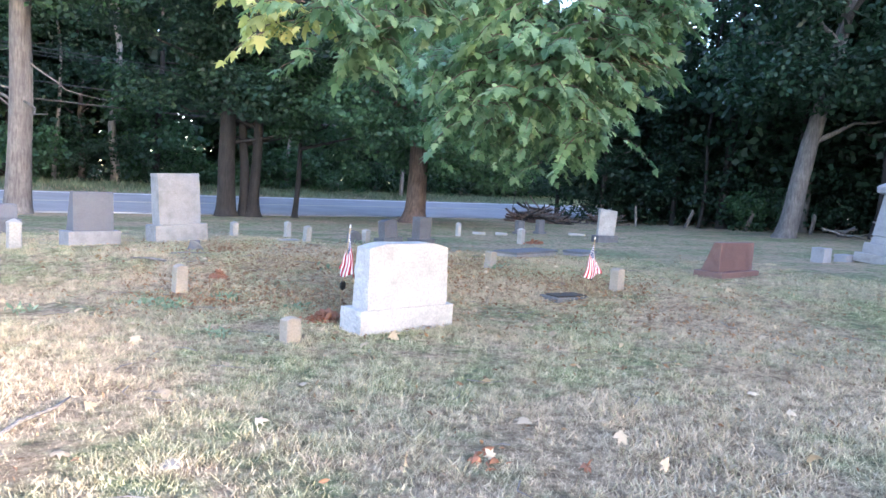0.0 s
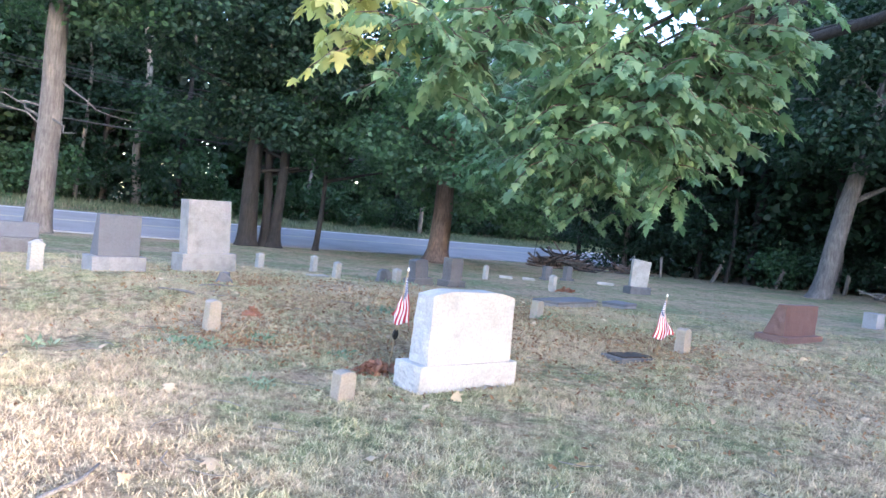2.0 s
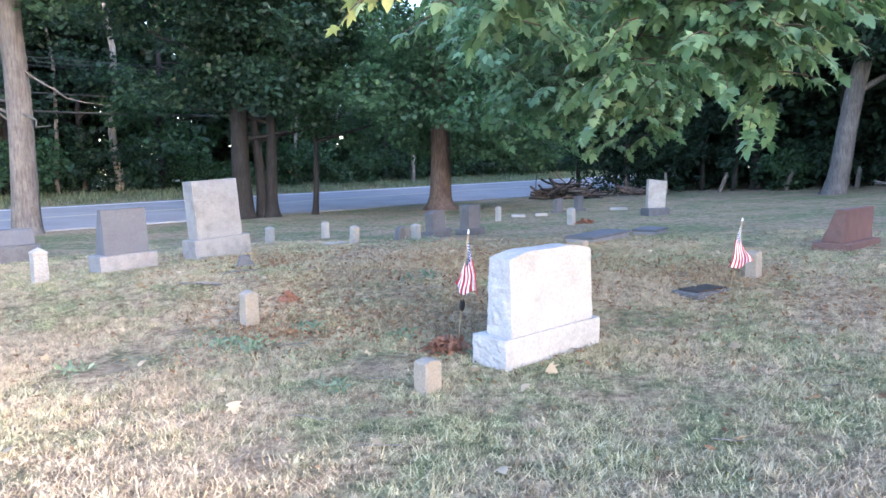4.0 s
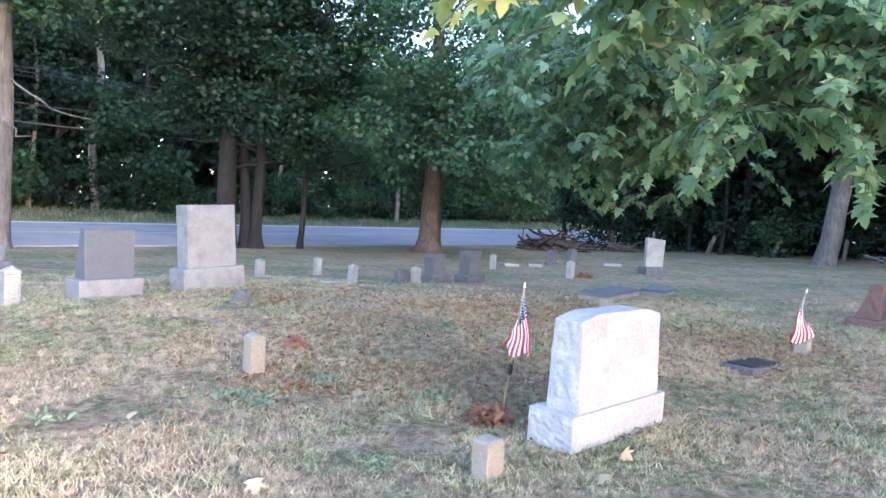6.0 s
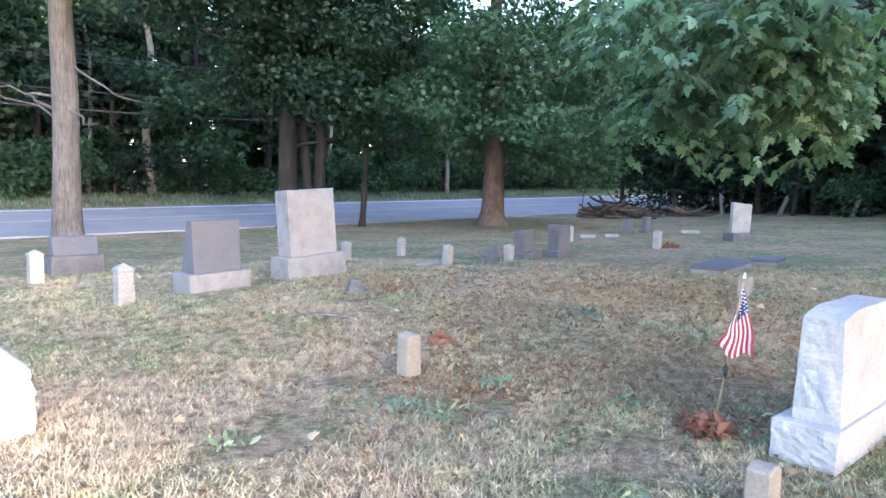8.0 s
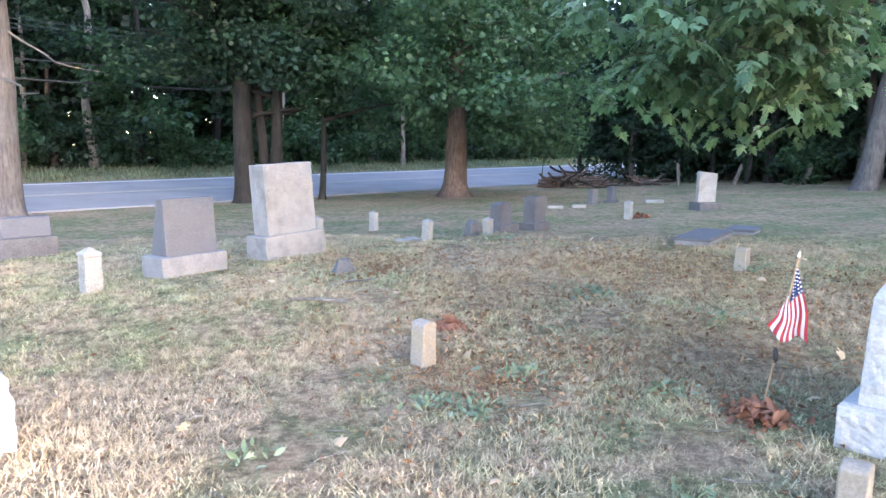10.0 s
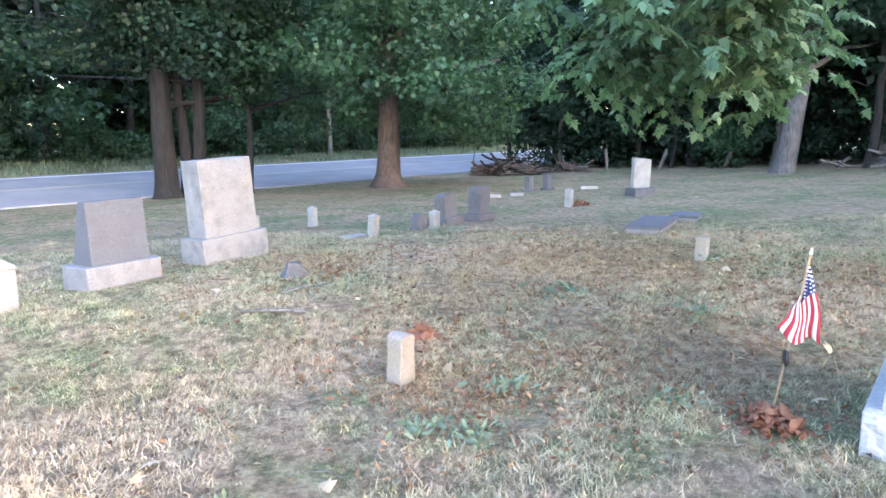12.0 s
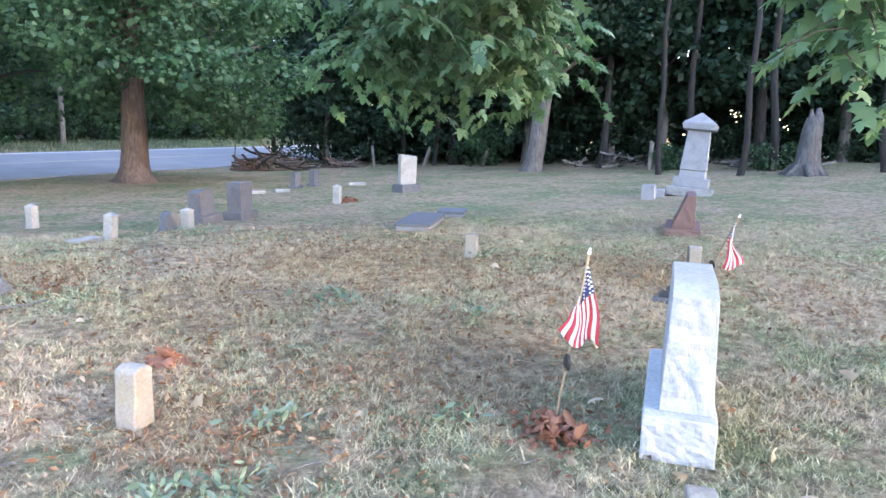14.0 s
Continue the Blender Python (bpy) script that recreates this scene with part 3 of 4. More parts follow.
def obelisk():
    t = thing("obelisk", 10.7, 18.1, 40, "leaning blue-grey marble pedestal monument with gabled cap", "gravestone", sink=0.05, tilt=(4.5, 2))
    t.scale = (1.12, 1.12, 0.97)
    part("plinth", block(1.02, 1.02, 0.25, 0, 4, 0, 0.012, seed=50), M_GREY, t, bevel=0.02)
    part("step", block(0.8, 0.8, 0.28, 0.25, 4, 0, 0.008, seed=51), M_BLUE, t, bevel=0.02)
    part("die", block(0.62, 0.62, 0.2, 0.53, 3, 0, 0.0, None, (0.92, 0.92), seed=52), M_BLUE, t, bevel=0.02)
    part("shaft", block(0.6, 0.6, 1.1, 0.73, 6, 0, 0.004, None, (0.82, 0.82), seed=53), M_BLUE, t, bevel=0.015)
    part("cap", block(0.74, 0.74, 0.18, 1.83, 3, 0, 0.004, None, (1.06, 1.06), seed=54), M_BLUE, t, bevel=0.03)
    bm = bmesh.new()
    z = 2.01
    v = [bm.verts.new(p) for p in ((-0.38, -0.38, z), (0.38, -0.38, z), (0.38, 0.38, z), (-0.38, 0.38, z), (-0.2, 0, z + 0.3), (0.2, 0, z + 0.3))]
    for f in ((3, 2, 1, 0), (0, 1, 5, 4), (2, 3, 4, 5), (1, 2, 5), (3, 0, 4)):
        bm.faces.new([v[i] for i in f])
    part("gable", bm, M_BLUE, t, bevel=0.02)


obelisk()
for (x, y, w, h) in ((8.9, 17.7, 0.42, 0.42), (9.75, 18.25, 0.5, 0.24)):
    t = thing("square_marker", x, y, 40, "small square pale marble marker near the obelisk", "gravestone", "square markers", 0.05)
    part("stone", block(w, 0.32, h, 0, 4, 0, 0.008, seed=int(x * 7)), M_BLUE, t, bevel=0.015)
t = thing("broken_stone", -4.3, 11.1, 20, "broken brown stone stub lying in the lawn", "stone", sink=0.04)
part("stone", block(0.26, 0.2, 0.2, 0, 5, 0, 0.05, None, (0.6, 0.6), seed=61), M_DARK, t, bevel=0.015)


# ---- flags ----
def flag(x, y, top, label, yaw, drape, seed):
    """A small stick flag that hangs in folds; stripes and canton are separate cloth."""
    z0 = ground_z(x, y)
    t = new("grave_flag")
    t.matrix_basis = pose(x, y, z0)
    tagged(t, label, "flag", "grave flags")
    T = Vector((top[0] - x, top[1] - y, top[2] - z0))
    V, F = tube([tuple(T * k) for k in (-0.08, 0.3, 0.7, 1.0)], [0.008] * 4, 8)
    stick = child("stick", tri_mesh("stick", V, F, M_STICK), t)
    V, F = tube([tuple(T * 1.0), tuple(T * 1.035)], [0.012, 0.004], 8)
    child("finial", tri_mesh("finial", V, F, M_FWHITE), stick, "pale pointed tip")
    V, F = tube([tuple(T * k) for k in (-0.1, 0.3, 0.42)], [0.006, 0.006, 0.006], 8)
    holder = child("holder", tri_mesh("holder", V, F, M_IRON), t, "dark bronze grave marker holder")
    disc = bmesh.new()
    for k, r in enumerate((0.052, 0.037)):
        bmesh.ops.create_cone(disc, cap_ends=True, segments=20 if k == 0 else 10, radius1=r, radius2=r * 0.94, depth=0.014 + 0.01 * k)
    bmesh.ops.transform(disc, matrix=Matrix.Translation(T * 0.37) @ Matrix.Rotation(radians(yaw + 90), 4, "Z") @ Matrix.Rotation(radians(90), 4, "X"), verts=disc.verts)
    part("medallion", disc, M_IRON, holder, "dark bronze medallion")
    # cloth: a runs along the hoist, downward; b along the fly, which hangs down in folds
    H, L = 0.30, 0.5
    side = Vector((math.cos(radians(yaw)), math.sin(radians(yaw)), 0))
    across = Vector((-side.y, side.x, 0))
    nb = 26

    def cloth(a, b):
        # gathered along the stick at the hoist, fanning out and hanging down towards the fly
        hoist = T * (0.95 - a * 0.24 / T.length)
        fly = T * 0.95 + Vector((0, 0, -1)) * (drape * (L - 0.07 * a - 0.03 * math.sin(7 * a + seed)))
        fan = side * ((a - 0.45) * 0.23 * b ** 0.75 + 0.012 * math.sin(8 * b + seed) * b)
        fold = 0.035 * math.sin(8.5 * a + 2.5 * b + seed) * b ** 0.6 + 0.012 * math.sin(19 * a + seed) * b
        return hoist.lerp(fly, b) + fan + across * fold

    def sheet(name, mat, a0, a1, b0, b1, lab):
        V, F = [], []
        na = 3
        nbb = max(4, int(nb * (b1 - b0)))
        for i in range(na + 1):
            for j in range(nbb + 1):
                V.append(tuple(cloth(a0 + (a1 - a0) * i / na, b0 + (b1 - b0) * j / nbb)))
        for i in range(na):
            for j in range(nbb):
                o = i * (nbb + 1) + j
                F.append((o, o + 1, o + nbb + 2, o + nbb + 1))
        me = add_mesh(name, V, F, mat, True)
        ob = child(name, me, t, lab)
        sol = ob.modifiers.new("cloth", "SOLIDIFY")
        sol.thickness = 0.0015
        return ob

    for k in range(13):
        b0 = 0.34 if k < 7 else 0.0
        sheet("stripe", M_FRED if k % 2 == 0 else M_FWHITE, k / 13, (k + 1) / 13, b0, 1.0, "red stripe" if k % 2 == 0 else "white stripe")
    canton = sheet("canton", M_FBLUE, 0.0, 7 / 13, 0.0, 0.34, "dark blue canton with white stars")
    stars = bmesh.new()
    for i in range(5):
        for j in range(6):
            c = cloth((i + 0.5) / 5 * 7 / 13, (j + 0.5) / 6 * 0.34)
            for sgn in (1, -1):
                q = c + across * 0.003 * sgn
                vs = [stars.verts.new(q + (side * math.cos(math.pi * m / 5) + Vector((0, 0, 1)) * math.sin(math.pi * m / 5)) * (0.008 if m % 2 else 0.0035)) for m in range(10)]
                stars.faces.new(vs)
    part("stars", stars, M_FWHITE, canton, "white stars")


flag(-1.02, 7.46, (-0.914, 7.365, 0.985), "small striped flag on a stick drooping beside a headstone", 160, 1.0, 0.3)
flag(1.98, 9.3, (1.913, 8.812, 0.95), "small striped flag on a stick drooping beside a marker", -22, 0.95, 2.0)


# ---- trees with their own places ----
def crown_mesh(name, seed, blobs, per_blob, size, outline, mat, up=0.6):
    rng = np.random.default_rng(seed)
    C, O = crown_points(rng, blobs, per_blob)
    V, F = leaves(rng, C, size, outline, up, O)
    return tri_mesh(name, V, F, mat)


rng = np.random.default_rng(5)
# the big maple in front of the road, ivy and low boughs round its trunk
limbs = [(rng.uniform(2.6, 7), a, rng.uniform(3, 6), rng.uniform(0.5, 3), 0.16) for a in np.linspace(0, 6.2, 9)]
mb = boughs(rng, 200, 2.6, 13, 6.5, blob=(0.8, 1.6), flat=0.55, shape=0.5)
mb += [(1.0 * math.cos(a), 1.0 * math.sin(a), z, 0.7, 1.0) for a, z in zip(rng.uniform(0, 6.28, 40), rng.uniform(2.6, 8, 40))]
tree("maple_tree", -2.8, 30.2, "big maple with red-brown trunk and dense low crown", trunk_mesh("trunk", 11, 0.46, 0.16, M_BARKR, flare=1.75, limbs=limbs, seed=1),
     crown_mesh("crown", 11, mb, 150, 0.155, LOBED_FAR, M_MAPLE))
# pale trunk by the low stones, with dead lower branches
limbs = [(6.4, 2.6, 1.3, 4.5, 0.2), (6.9, 0.2, 1.2, 4.0, 0.13), (5.4, 0.1, 2.6, -1.4, 0.05), (3.6, 2.6, 3.0, 1.0, 0.07), (3.9, -0.6, 2.6, -0.6, 0.05), (3.4, 3.3, 2.4, 1.2, 0.04), (4.2, 3.0, 3.2, 0.4, 0.05)]
tree("pale_trunk_tree", -15.4, 22.2, "tall tree with smooth pale trunk and bare dead branches", trunk_mesh("trunk", 13, 0.39, 0.24, M_BARKP, flare=1.25, limbs=limbs, seed=2, lean=(-0.01, 0)),
     crown_mesh("crown", 12, boughs(rng, 70, 7.5, 14, 4, blob=(0.8, 1.5)), 150, 0.17, CLUMP_FAR, M_LEAF))
# group of dark trunks
limbs = [(3 + k * 0.7, a, 3.2, 0.8, 0.09) for k, a in enumerate(np.linspace(0.4, 6, 7))]
gb = boughs(rng, 130, 4.7, 13.5, 4.6, blob=(0.8, 1.5), shape=0.5, flat=0.55)
group_crown = crown_mesh("crown", 13, gb, 165, 0.165, CLUMP_FAR, M_LEAFD)
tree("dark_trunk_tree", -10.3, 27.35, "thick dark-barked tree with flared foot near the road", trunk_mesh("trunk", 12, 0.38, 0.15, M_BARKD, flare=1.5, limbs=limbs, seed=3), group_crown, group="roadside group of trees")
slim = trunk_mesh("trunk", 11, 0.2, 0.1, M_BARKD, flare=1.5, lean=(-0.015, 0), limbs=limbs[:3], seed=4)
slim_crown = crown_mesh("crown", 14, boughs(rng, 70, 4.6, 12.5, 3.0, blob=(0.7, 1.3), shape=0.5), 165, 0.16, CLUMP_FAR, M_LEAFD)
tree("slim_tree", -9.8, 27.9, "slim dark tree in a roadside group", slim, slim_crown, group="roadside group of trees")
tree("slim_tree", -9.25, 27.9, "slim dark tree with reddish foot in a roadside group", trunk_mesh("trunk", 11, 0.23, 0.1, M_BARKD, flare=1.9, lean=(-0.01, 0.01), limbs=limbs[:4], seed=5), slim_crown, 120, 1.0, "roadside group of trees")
tree("sapling", -7.85, 28.9, "thin crooked sapling with a leafy top", trunk_mesh("trunk", 7, 0.12, 0.05, M_BARKD, lean=(0.03, 0.02), limbs=limbs[:2], seed=6, bend=0.3),
     crown_mesh("crown", 15, boughs(rng, 40, 3.6, 8.5, 2.2, blob=(0.6, 1.1)), 165, 0.15, CLUMP_FAR, M_LEAF), group="roadside group of trees")
# leaning tree at the fence
limbs = [(4 + k, a, 3.5, 1.5, 0.13) for k, a in enumerate(np.linspace(0, 5.6, 7))]
tree("leaning_tree", 12.85, 29.4, "grey leaning tree with a split flared foot at the fence", trunk_mesh("trunk", 14, 0.38, 0.18, M_BARKP, flare=1.5, lean=(0.19, 0.02), limbs=limbs, seed=7),
     crown_mesh("crown", 16, boughs(rng, 120, 5.5, 15, 5.5, lean=(0.19, 0.02), blob=(0.9, 1.7)), 140, 0.19, CLUMP_FAR, M_LEAFD))


# the shade tree that overhangs the walk
def shade_tree():
    ob = new("shade_tree")
    bx, by = 9.5, 4.8
    ob.matrix_basis = pose(bx, by, ground_z(bx, by) - 0.05)
    tagged(ob, "large maple whose long limbs hang over the graves", "tree")
    z0 = ground_z(bx, by) - 0.05
    rng = np.random.default_rng(77)

    def limb(points, r):
        P = [Vector(p) - Vector((bx, by, z0)) for p in points]
        Q = []
        for i in range(len(P) - 1):
            for f in (0, 0.25, 0.5, 0.75):
                Q.append(tuple(P[i].lerp(P[i + 1], f) + Vector(rng.normal(size=3)) * 0.05))
        Q.append(tuple(P[-1]))
        return tube(Q, [r * (1 - 0.85 * k / (len(Q) - 1)) for k in range(len(Q))], 8, 0.1)

    # limbs as they run out from the trunk and droop at their ends
    LIMBS = {
        "near": ([(bx, by, 3.8), (5.2, 6.4, 6.3), (2.7, 7.4, 4.6), (1.75, 7.15, 3.1), (1.3, 6.95, 2.25)],
                 [(5.2, 6.4, 6.3), (2.2, 7.3, 4.4), (0.9, 7.0, 3.3), (0.3, 6.75, 2.35)],
                 [(3.4, 6.9, 4.6), (1.3, 6.8, 4.0), (0.1, 6.3, 3.4), (-0.75, 5.6, 2.6)],
                 [(2.7, 7.4, 4.6), (2.3, 7.6, 4.0), (2.1, 7.55, 3.45)],
                 [(2.2, 7.3, 4.1), (1.4, 6.6, 3.2), (0.9, 6.45, 2.45)],
                 [(2.2, 7.3, 4.1), (1.9, 7.4, 3.3), (1.62, 7.35, 2.75)]),
        "yellow": ([(1.3, 6.8, 4.0), (0.0, 6.0, 3.5), (-1.0, 5.55, 3.15), (-1.42, 5.45, 2.85)],),
        "far": ([(bx, by, 4.2), (6.5, 9.5, 5.6), (3.2, 12.4, 4.5), (2.2, 12.9, 3.3), (1.85, 13.0, 2.6)],
                [(6.5, 9.5, 5.6), (3.2, 13.4, 4.9), (1.7, 14.6, 3.7), (1.05, 14.9, 2.5)],
                [(6.5, 9.5, 5.6), (3.0, 11.0, 5.0), (0.9, 11.0, 4.0), (-0.5, 11.0, 3.2)],
                [(3.2, 12.4, 4.5), (1.5, 13.5, 4.2), (0.4, 13.6, 3.5), (-0.1, 13.8, 2.9)],
                [(3.2, 12.4, 4.5), (2.2, 11.6, 4.0), (1.2, 11.6, 3.3), (0.7, 11.7, 2.85)]),
    }
    V, F = tube([(0, 0, -0.2), (0, 0, 0.1), (0, 0, 0.6), (0.05, 0, 2.5), (0, 0.05, 6), (0.1, 0, 11)], [0.75, 0.6, 0.48, 0.42, 0.35, 0.15], 14, 0.14)
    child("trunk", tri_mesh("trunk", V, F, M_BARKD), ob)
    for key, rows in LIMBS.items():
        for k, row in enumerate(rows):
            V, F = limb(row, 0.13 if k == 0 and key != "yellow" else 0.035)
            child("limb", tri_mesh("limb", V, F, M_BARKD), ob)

    def along(row, f):
        P = [Vector(p) for p in row]
        f = f * (len(P) - 1)
        i = min(int(f), len(P) - 2)
        return P[i].lerp(P[i + 1], f - i)

    def foliage(starts, size, mat, name, seed, gap=0.05, label="", length=(0.3, 0.62)):
        """Twigs that arch out of the starts, with maple leaves in pairs that hang from them."""
        rg = np.random.default_rng(seed)
        C, N, B, tw = [], [], [], []
        for st in starts:
            st = np.array(st) - np.array((bx, by, z0))
            az, L, droop = rg.uniform(0, 2 * math.pi), rg.uniform(*length), rg.uniform(0.25, 0.75)
            d = np.array((math.cos(az), math.sin(az), rg.uniform(-0.25, 0.25)))
            path = [st + d * L * f - np.array((0, 0, droop * L * f * f)) for f in (0, 0.35, 0.7, 1.0)]
            tw.append(tube([tuple(p) for p in path], [0.006, 0.005, 0.004, 0.002], 4))
            for k in range(max(4, int(L / gap))):
                f = (k + rg.uniform(0.2, 0.8)) * gap / L
                turn = (1 if k % 2 else -1) * rg.uniform(0.3, 1.3) * (1 - 0.6 * min(f, 1))
                h = np.array((math.cos(az + turn), math.sin(az + turn), 0))
                tip = h + np.array((0, 0, -rg.uniform(0.5, 2.0)))
                tip /= np.linalg.norm(tip)
                up = np.array((0, 0, 1.0)) + rg.normal(size=3) * 0.28
                nrm = up - tip * (up @ tip)
                C.append(st + d * L * f - np.array((0, 0, droop * L * f * f)) + tip * size * 0.62)
                N.append(nrm / np.linalg.norm(nrm))
                B.append(tip)
        C, N, B = np.array(C), np.array(N), np.array(B)
        A = np.cross(B, N)
        S = size * rg.uniform(0.6, 1.2, len(C))
        loc = np.vstack([[0, 0], MAPLE_LEAF])
        r2 = np.hypot(loc[:, 0], loc[:, 1])
        bend = -rg.uniform(0.05, 0.45, len(C))[:, None] * r2[None] ** 2 - 0.12 * np.abs(loc[None, :, 0]) * rg.uniform(-0.5, 1.5, len(C))[:, None]
        V = C[:, None] + S[:, None, None] * (loc[None, :, 0, None] * A[:, None] + loc[None, :, 1, None] * B[:, None] + bend[:, :, None] * N[:, None])
        k = len(MAPLE_LEAF)
        F = (np.arange(len(C)) * (k + 1))[:, None, None] + np.array([(0, 1 + i, 1 + (i + 1) % k) for i in range(k)])[None]
        crown = child(name, tri_mesh(name, V.reshape(-1, 3), F.reshape(-1, 3), mat), ob, label)
        V, F = join(tw)
        tagged(child("twig_work", tri_mesh("twig_work", V, F, M_BARKR), crown), kind="stuff")

    rg = np.random.default_rng(78)

    def starts(rows, n, low, spread):
        out = []
        for row in rows:
            for _ in range(n):
                out.append(along(row, rg.uniform(low, 1.0) ** 0.85) + Vector(rg.normal(size=3)) * spread)
        return out

    def fill(cx, cy, cz, sx, sy, sz, n):
        return [(cx + sx * a, cy + sy * b, cz + sz * c) for a, b, c in rg.uniform(-1, 1, (n, 3))]

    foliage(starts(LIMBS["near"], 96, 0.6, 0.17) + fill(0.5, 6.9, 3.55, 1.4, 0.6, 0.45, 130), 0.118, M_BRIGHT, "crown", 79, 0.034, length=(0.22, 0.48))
    foliage(starts(LIMBS["yellow"], 40, 0.55, 0.15), 0.125, M_GOLD, "yellow_bough", 81, label="leaves at a bough's end, yellow sun glow in their colour", length=(0.2, 0.4))
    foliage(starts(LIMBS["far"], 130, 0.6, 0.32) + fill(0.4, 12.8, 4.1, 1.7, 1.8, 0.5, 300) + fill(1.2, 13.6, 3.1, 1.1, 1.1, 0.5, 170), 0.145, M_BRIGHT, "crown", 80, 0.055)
    # same tree's upper leaves in the darker copy, shade put into their colour
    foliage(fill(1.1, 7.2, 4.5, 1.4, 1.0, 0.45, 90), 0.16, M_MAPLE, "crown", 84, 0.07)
    C, O = crown_points(rg, [(x - bx, y - by, z - z0, 1.3, 0.7) for x, y, z in fill(10.5, 3.5, 7, 3.5, 3, 2, 70)], 45)
    V, F = leaves(rg, C, 0.2, LOBED_FAR, 0.6, O)
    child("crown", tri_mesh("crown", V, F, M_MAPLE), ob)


shade_tree()


# ---- woods across the road and beyond the fence ----
def forest_variants():
    out = []
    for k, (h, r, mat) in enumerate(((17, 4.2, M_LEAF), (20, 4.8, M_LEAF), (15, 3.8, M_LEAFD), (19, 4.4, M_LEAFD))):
        rg = np.random.default_rng(200 + k)
        lb = [(rg.uniform(3, h * 0.7), rg.uniform(0, 6.28), rg.uniform(2, 3.6), rg.uniform(0.4, 2), 0.08) for _ in range(9)]
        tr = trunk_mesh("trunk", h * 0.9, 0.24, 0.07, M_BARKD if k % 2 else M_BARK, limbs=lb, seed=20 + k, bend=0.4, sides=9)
        cr = crown_mesh("crown", 210 + k, boughs(rg, 120, 2.2 + k * 0.4, h, r, blob=(0.8, 1.7), flat=0.5, shape=0.45), 44, 0.3, CLUMP_FAR, mat)
        thin = crown_mesh("crown", 230 + k, boughs(rg, 90, 2.0 + k * 0.4, h, r, blob=(0.9, 1.8), flat=0.55, shape=0.45), 14, 0.66, CLUMP_FAR, mat)
        out.append((tr, cr))
        BACK.append((tr, thin))
    return out


BACK = []
FOREST = forest_variants() + BACK
fr = np.random.default_rng(300)
first = {}


def forest_tree(x, y, k, scale, name, label, group):
    key = (name, k)
    m = pose(x, y, ground_z(x, y) - 0.1, fr.uniform(-2, 2), fr.uniform(-2, 2), fr.uniform(0, 360))
    if key not in first:
        first[key] = tree(name, x, y, label, *FOREST[k], group=group)
    ob = copy_thing(first[key], m) if first[key].get("used") else first[key]
    if ob is first[key]:
        ob["used"] = 1
        ob.matrix_basis = m
    ob.scale = (scale,) * 3
    return ob


def bush_mesh(seed, h, r, mat, n=34, leafy=80, size=0.2):
    rg = np.random.default_rng(seed)
    return crown_mesh("foliage", seed, boughs(rg, n, 0.2, h, r, blob=(0.45, 0.9), flat=0.75, shape=0.3), leafy, size, CLUMP_FAR, mat)


BUSH = [bush_mesh(401, 2.6, 1.5, M_LEAF), bush_mesh(402, 3.4, 1.7, M_LEAFD), bush_mesh(403, 2.0, 1.4, M_LEAF), bush_mesh(404, 3.4, 1.7, M_LEAFD, 26, 24, 0.36)]


def bush(x, y, k, scale, label, group):
    ob = new("bush")
    ob.matrix_basis = pose(x, y, ground_z(x, y) - 0.05, 0, 0, fr.uniform(0, 360))
    ob.scale = (scale,) * 3
    tagged(ob, label, "bush", group)
    child("foliage", BUSH[k], ob)


# across the road
for row, (w, step) in enumerate(((16.5, 4.2), (21, 4.4), (27, 5.6), (34, 8.5))):
    s = -46.0
    while s < 62:
        x, y = road_xy(s + fr.uniform(-1, 1), w + fr.uniform(-1.6, 1.6))
        forest_tree(x, y, int(fr.integers(0, 4)) + (4 if row > 0 else 0), fr.uniform(0.6, 0.84) if s > 9 else fr.uniform(0.75, 1.05), "forest_tree", "tall leafy forest tree across the road", "woods across the road")
        s += step * fr.uniform(0.8, 1.2)
for w, step in ((14.6, 2.5), (18.5, 3.0), (24.0, 3.2), (30.0, 3.6)):
    s = -44.0
    while s < 60:
        x, y = road_xy(s, w + fr.uniform(-0.7, 0.7))
        bush(x, y, 3 if w > 20 else int(fr.integers(0, 3)), fr.uniform(0.7, 1.15) * (1.7 if w > 20 else 1.0), "leafy green bush at the edge of the woods", "bushes across the road")
        s += step * fr.uniform(0.7, 1.3)
# beyond the fence: q runs along the fence, e into the woods
FQ, FE = (0.71, -0.70), (0.70, 0.71)
for e, step in ((2.5, 3.6), (6.5, 4.0), (11, 4.6)):
    q = -6.0
    while q < 46:
        x, y = 7.6 + FQ[0] * q + FE[0] * e + fr.uniform(-0.8, 0.8), 38.0 + FQ[1] * q + FE[1] * e + fr.uniform(-0.8, 0.8)
        if (x - 13) ** 2 + (y - 29.6) ** 2 > 4:
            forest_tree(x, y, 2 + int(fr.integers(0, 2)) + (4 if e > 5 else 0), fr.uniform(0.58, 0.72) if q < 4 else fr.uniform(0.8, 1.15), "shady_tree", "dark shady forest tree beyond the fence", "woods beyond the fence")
        q += step * fr.uniform(0.8, 1.2)
for e, step in ((3.0, 2.3), (5.5, 2.6), (9, 3.0), (14, 3.0), (18, 3.2)):
    q = -5.0
    while q < 45:
        x, y = 7.6 + FQ[0] * q + FE[0] * e, 38.0 + FQ[1] * q + FE[1] * e + fr.uniform(-0.5, 0.5)
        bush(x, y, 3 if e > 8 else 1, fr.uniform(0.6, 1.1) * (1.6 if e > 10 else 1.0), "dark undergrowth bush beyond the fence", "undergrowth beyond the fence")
        q += step * fr.uniform(0.7, 1.3)
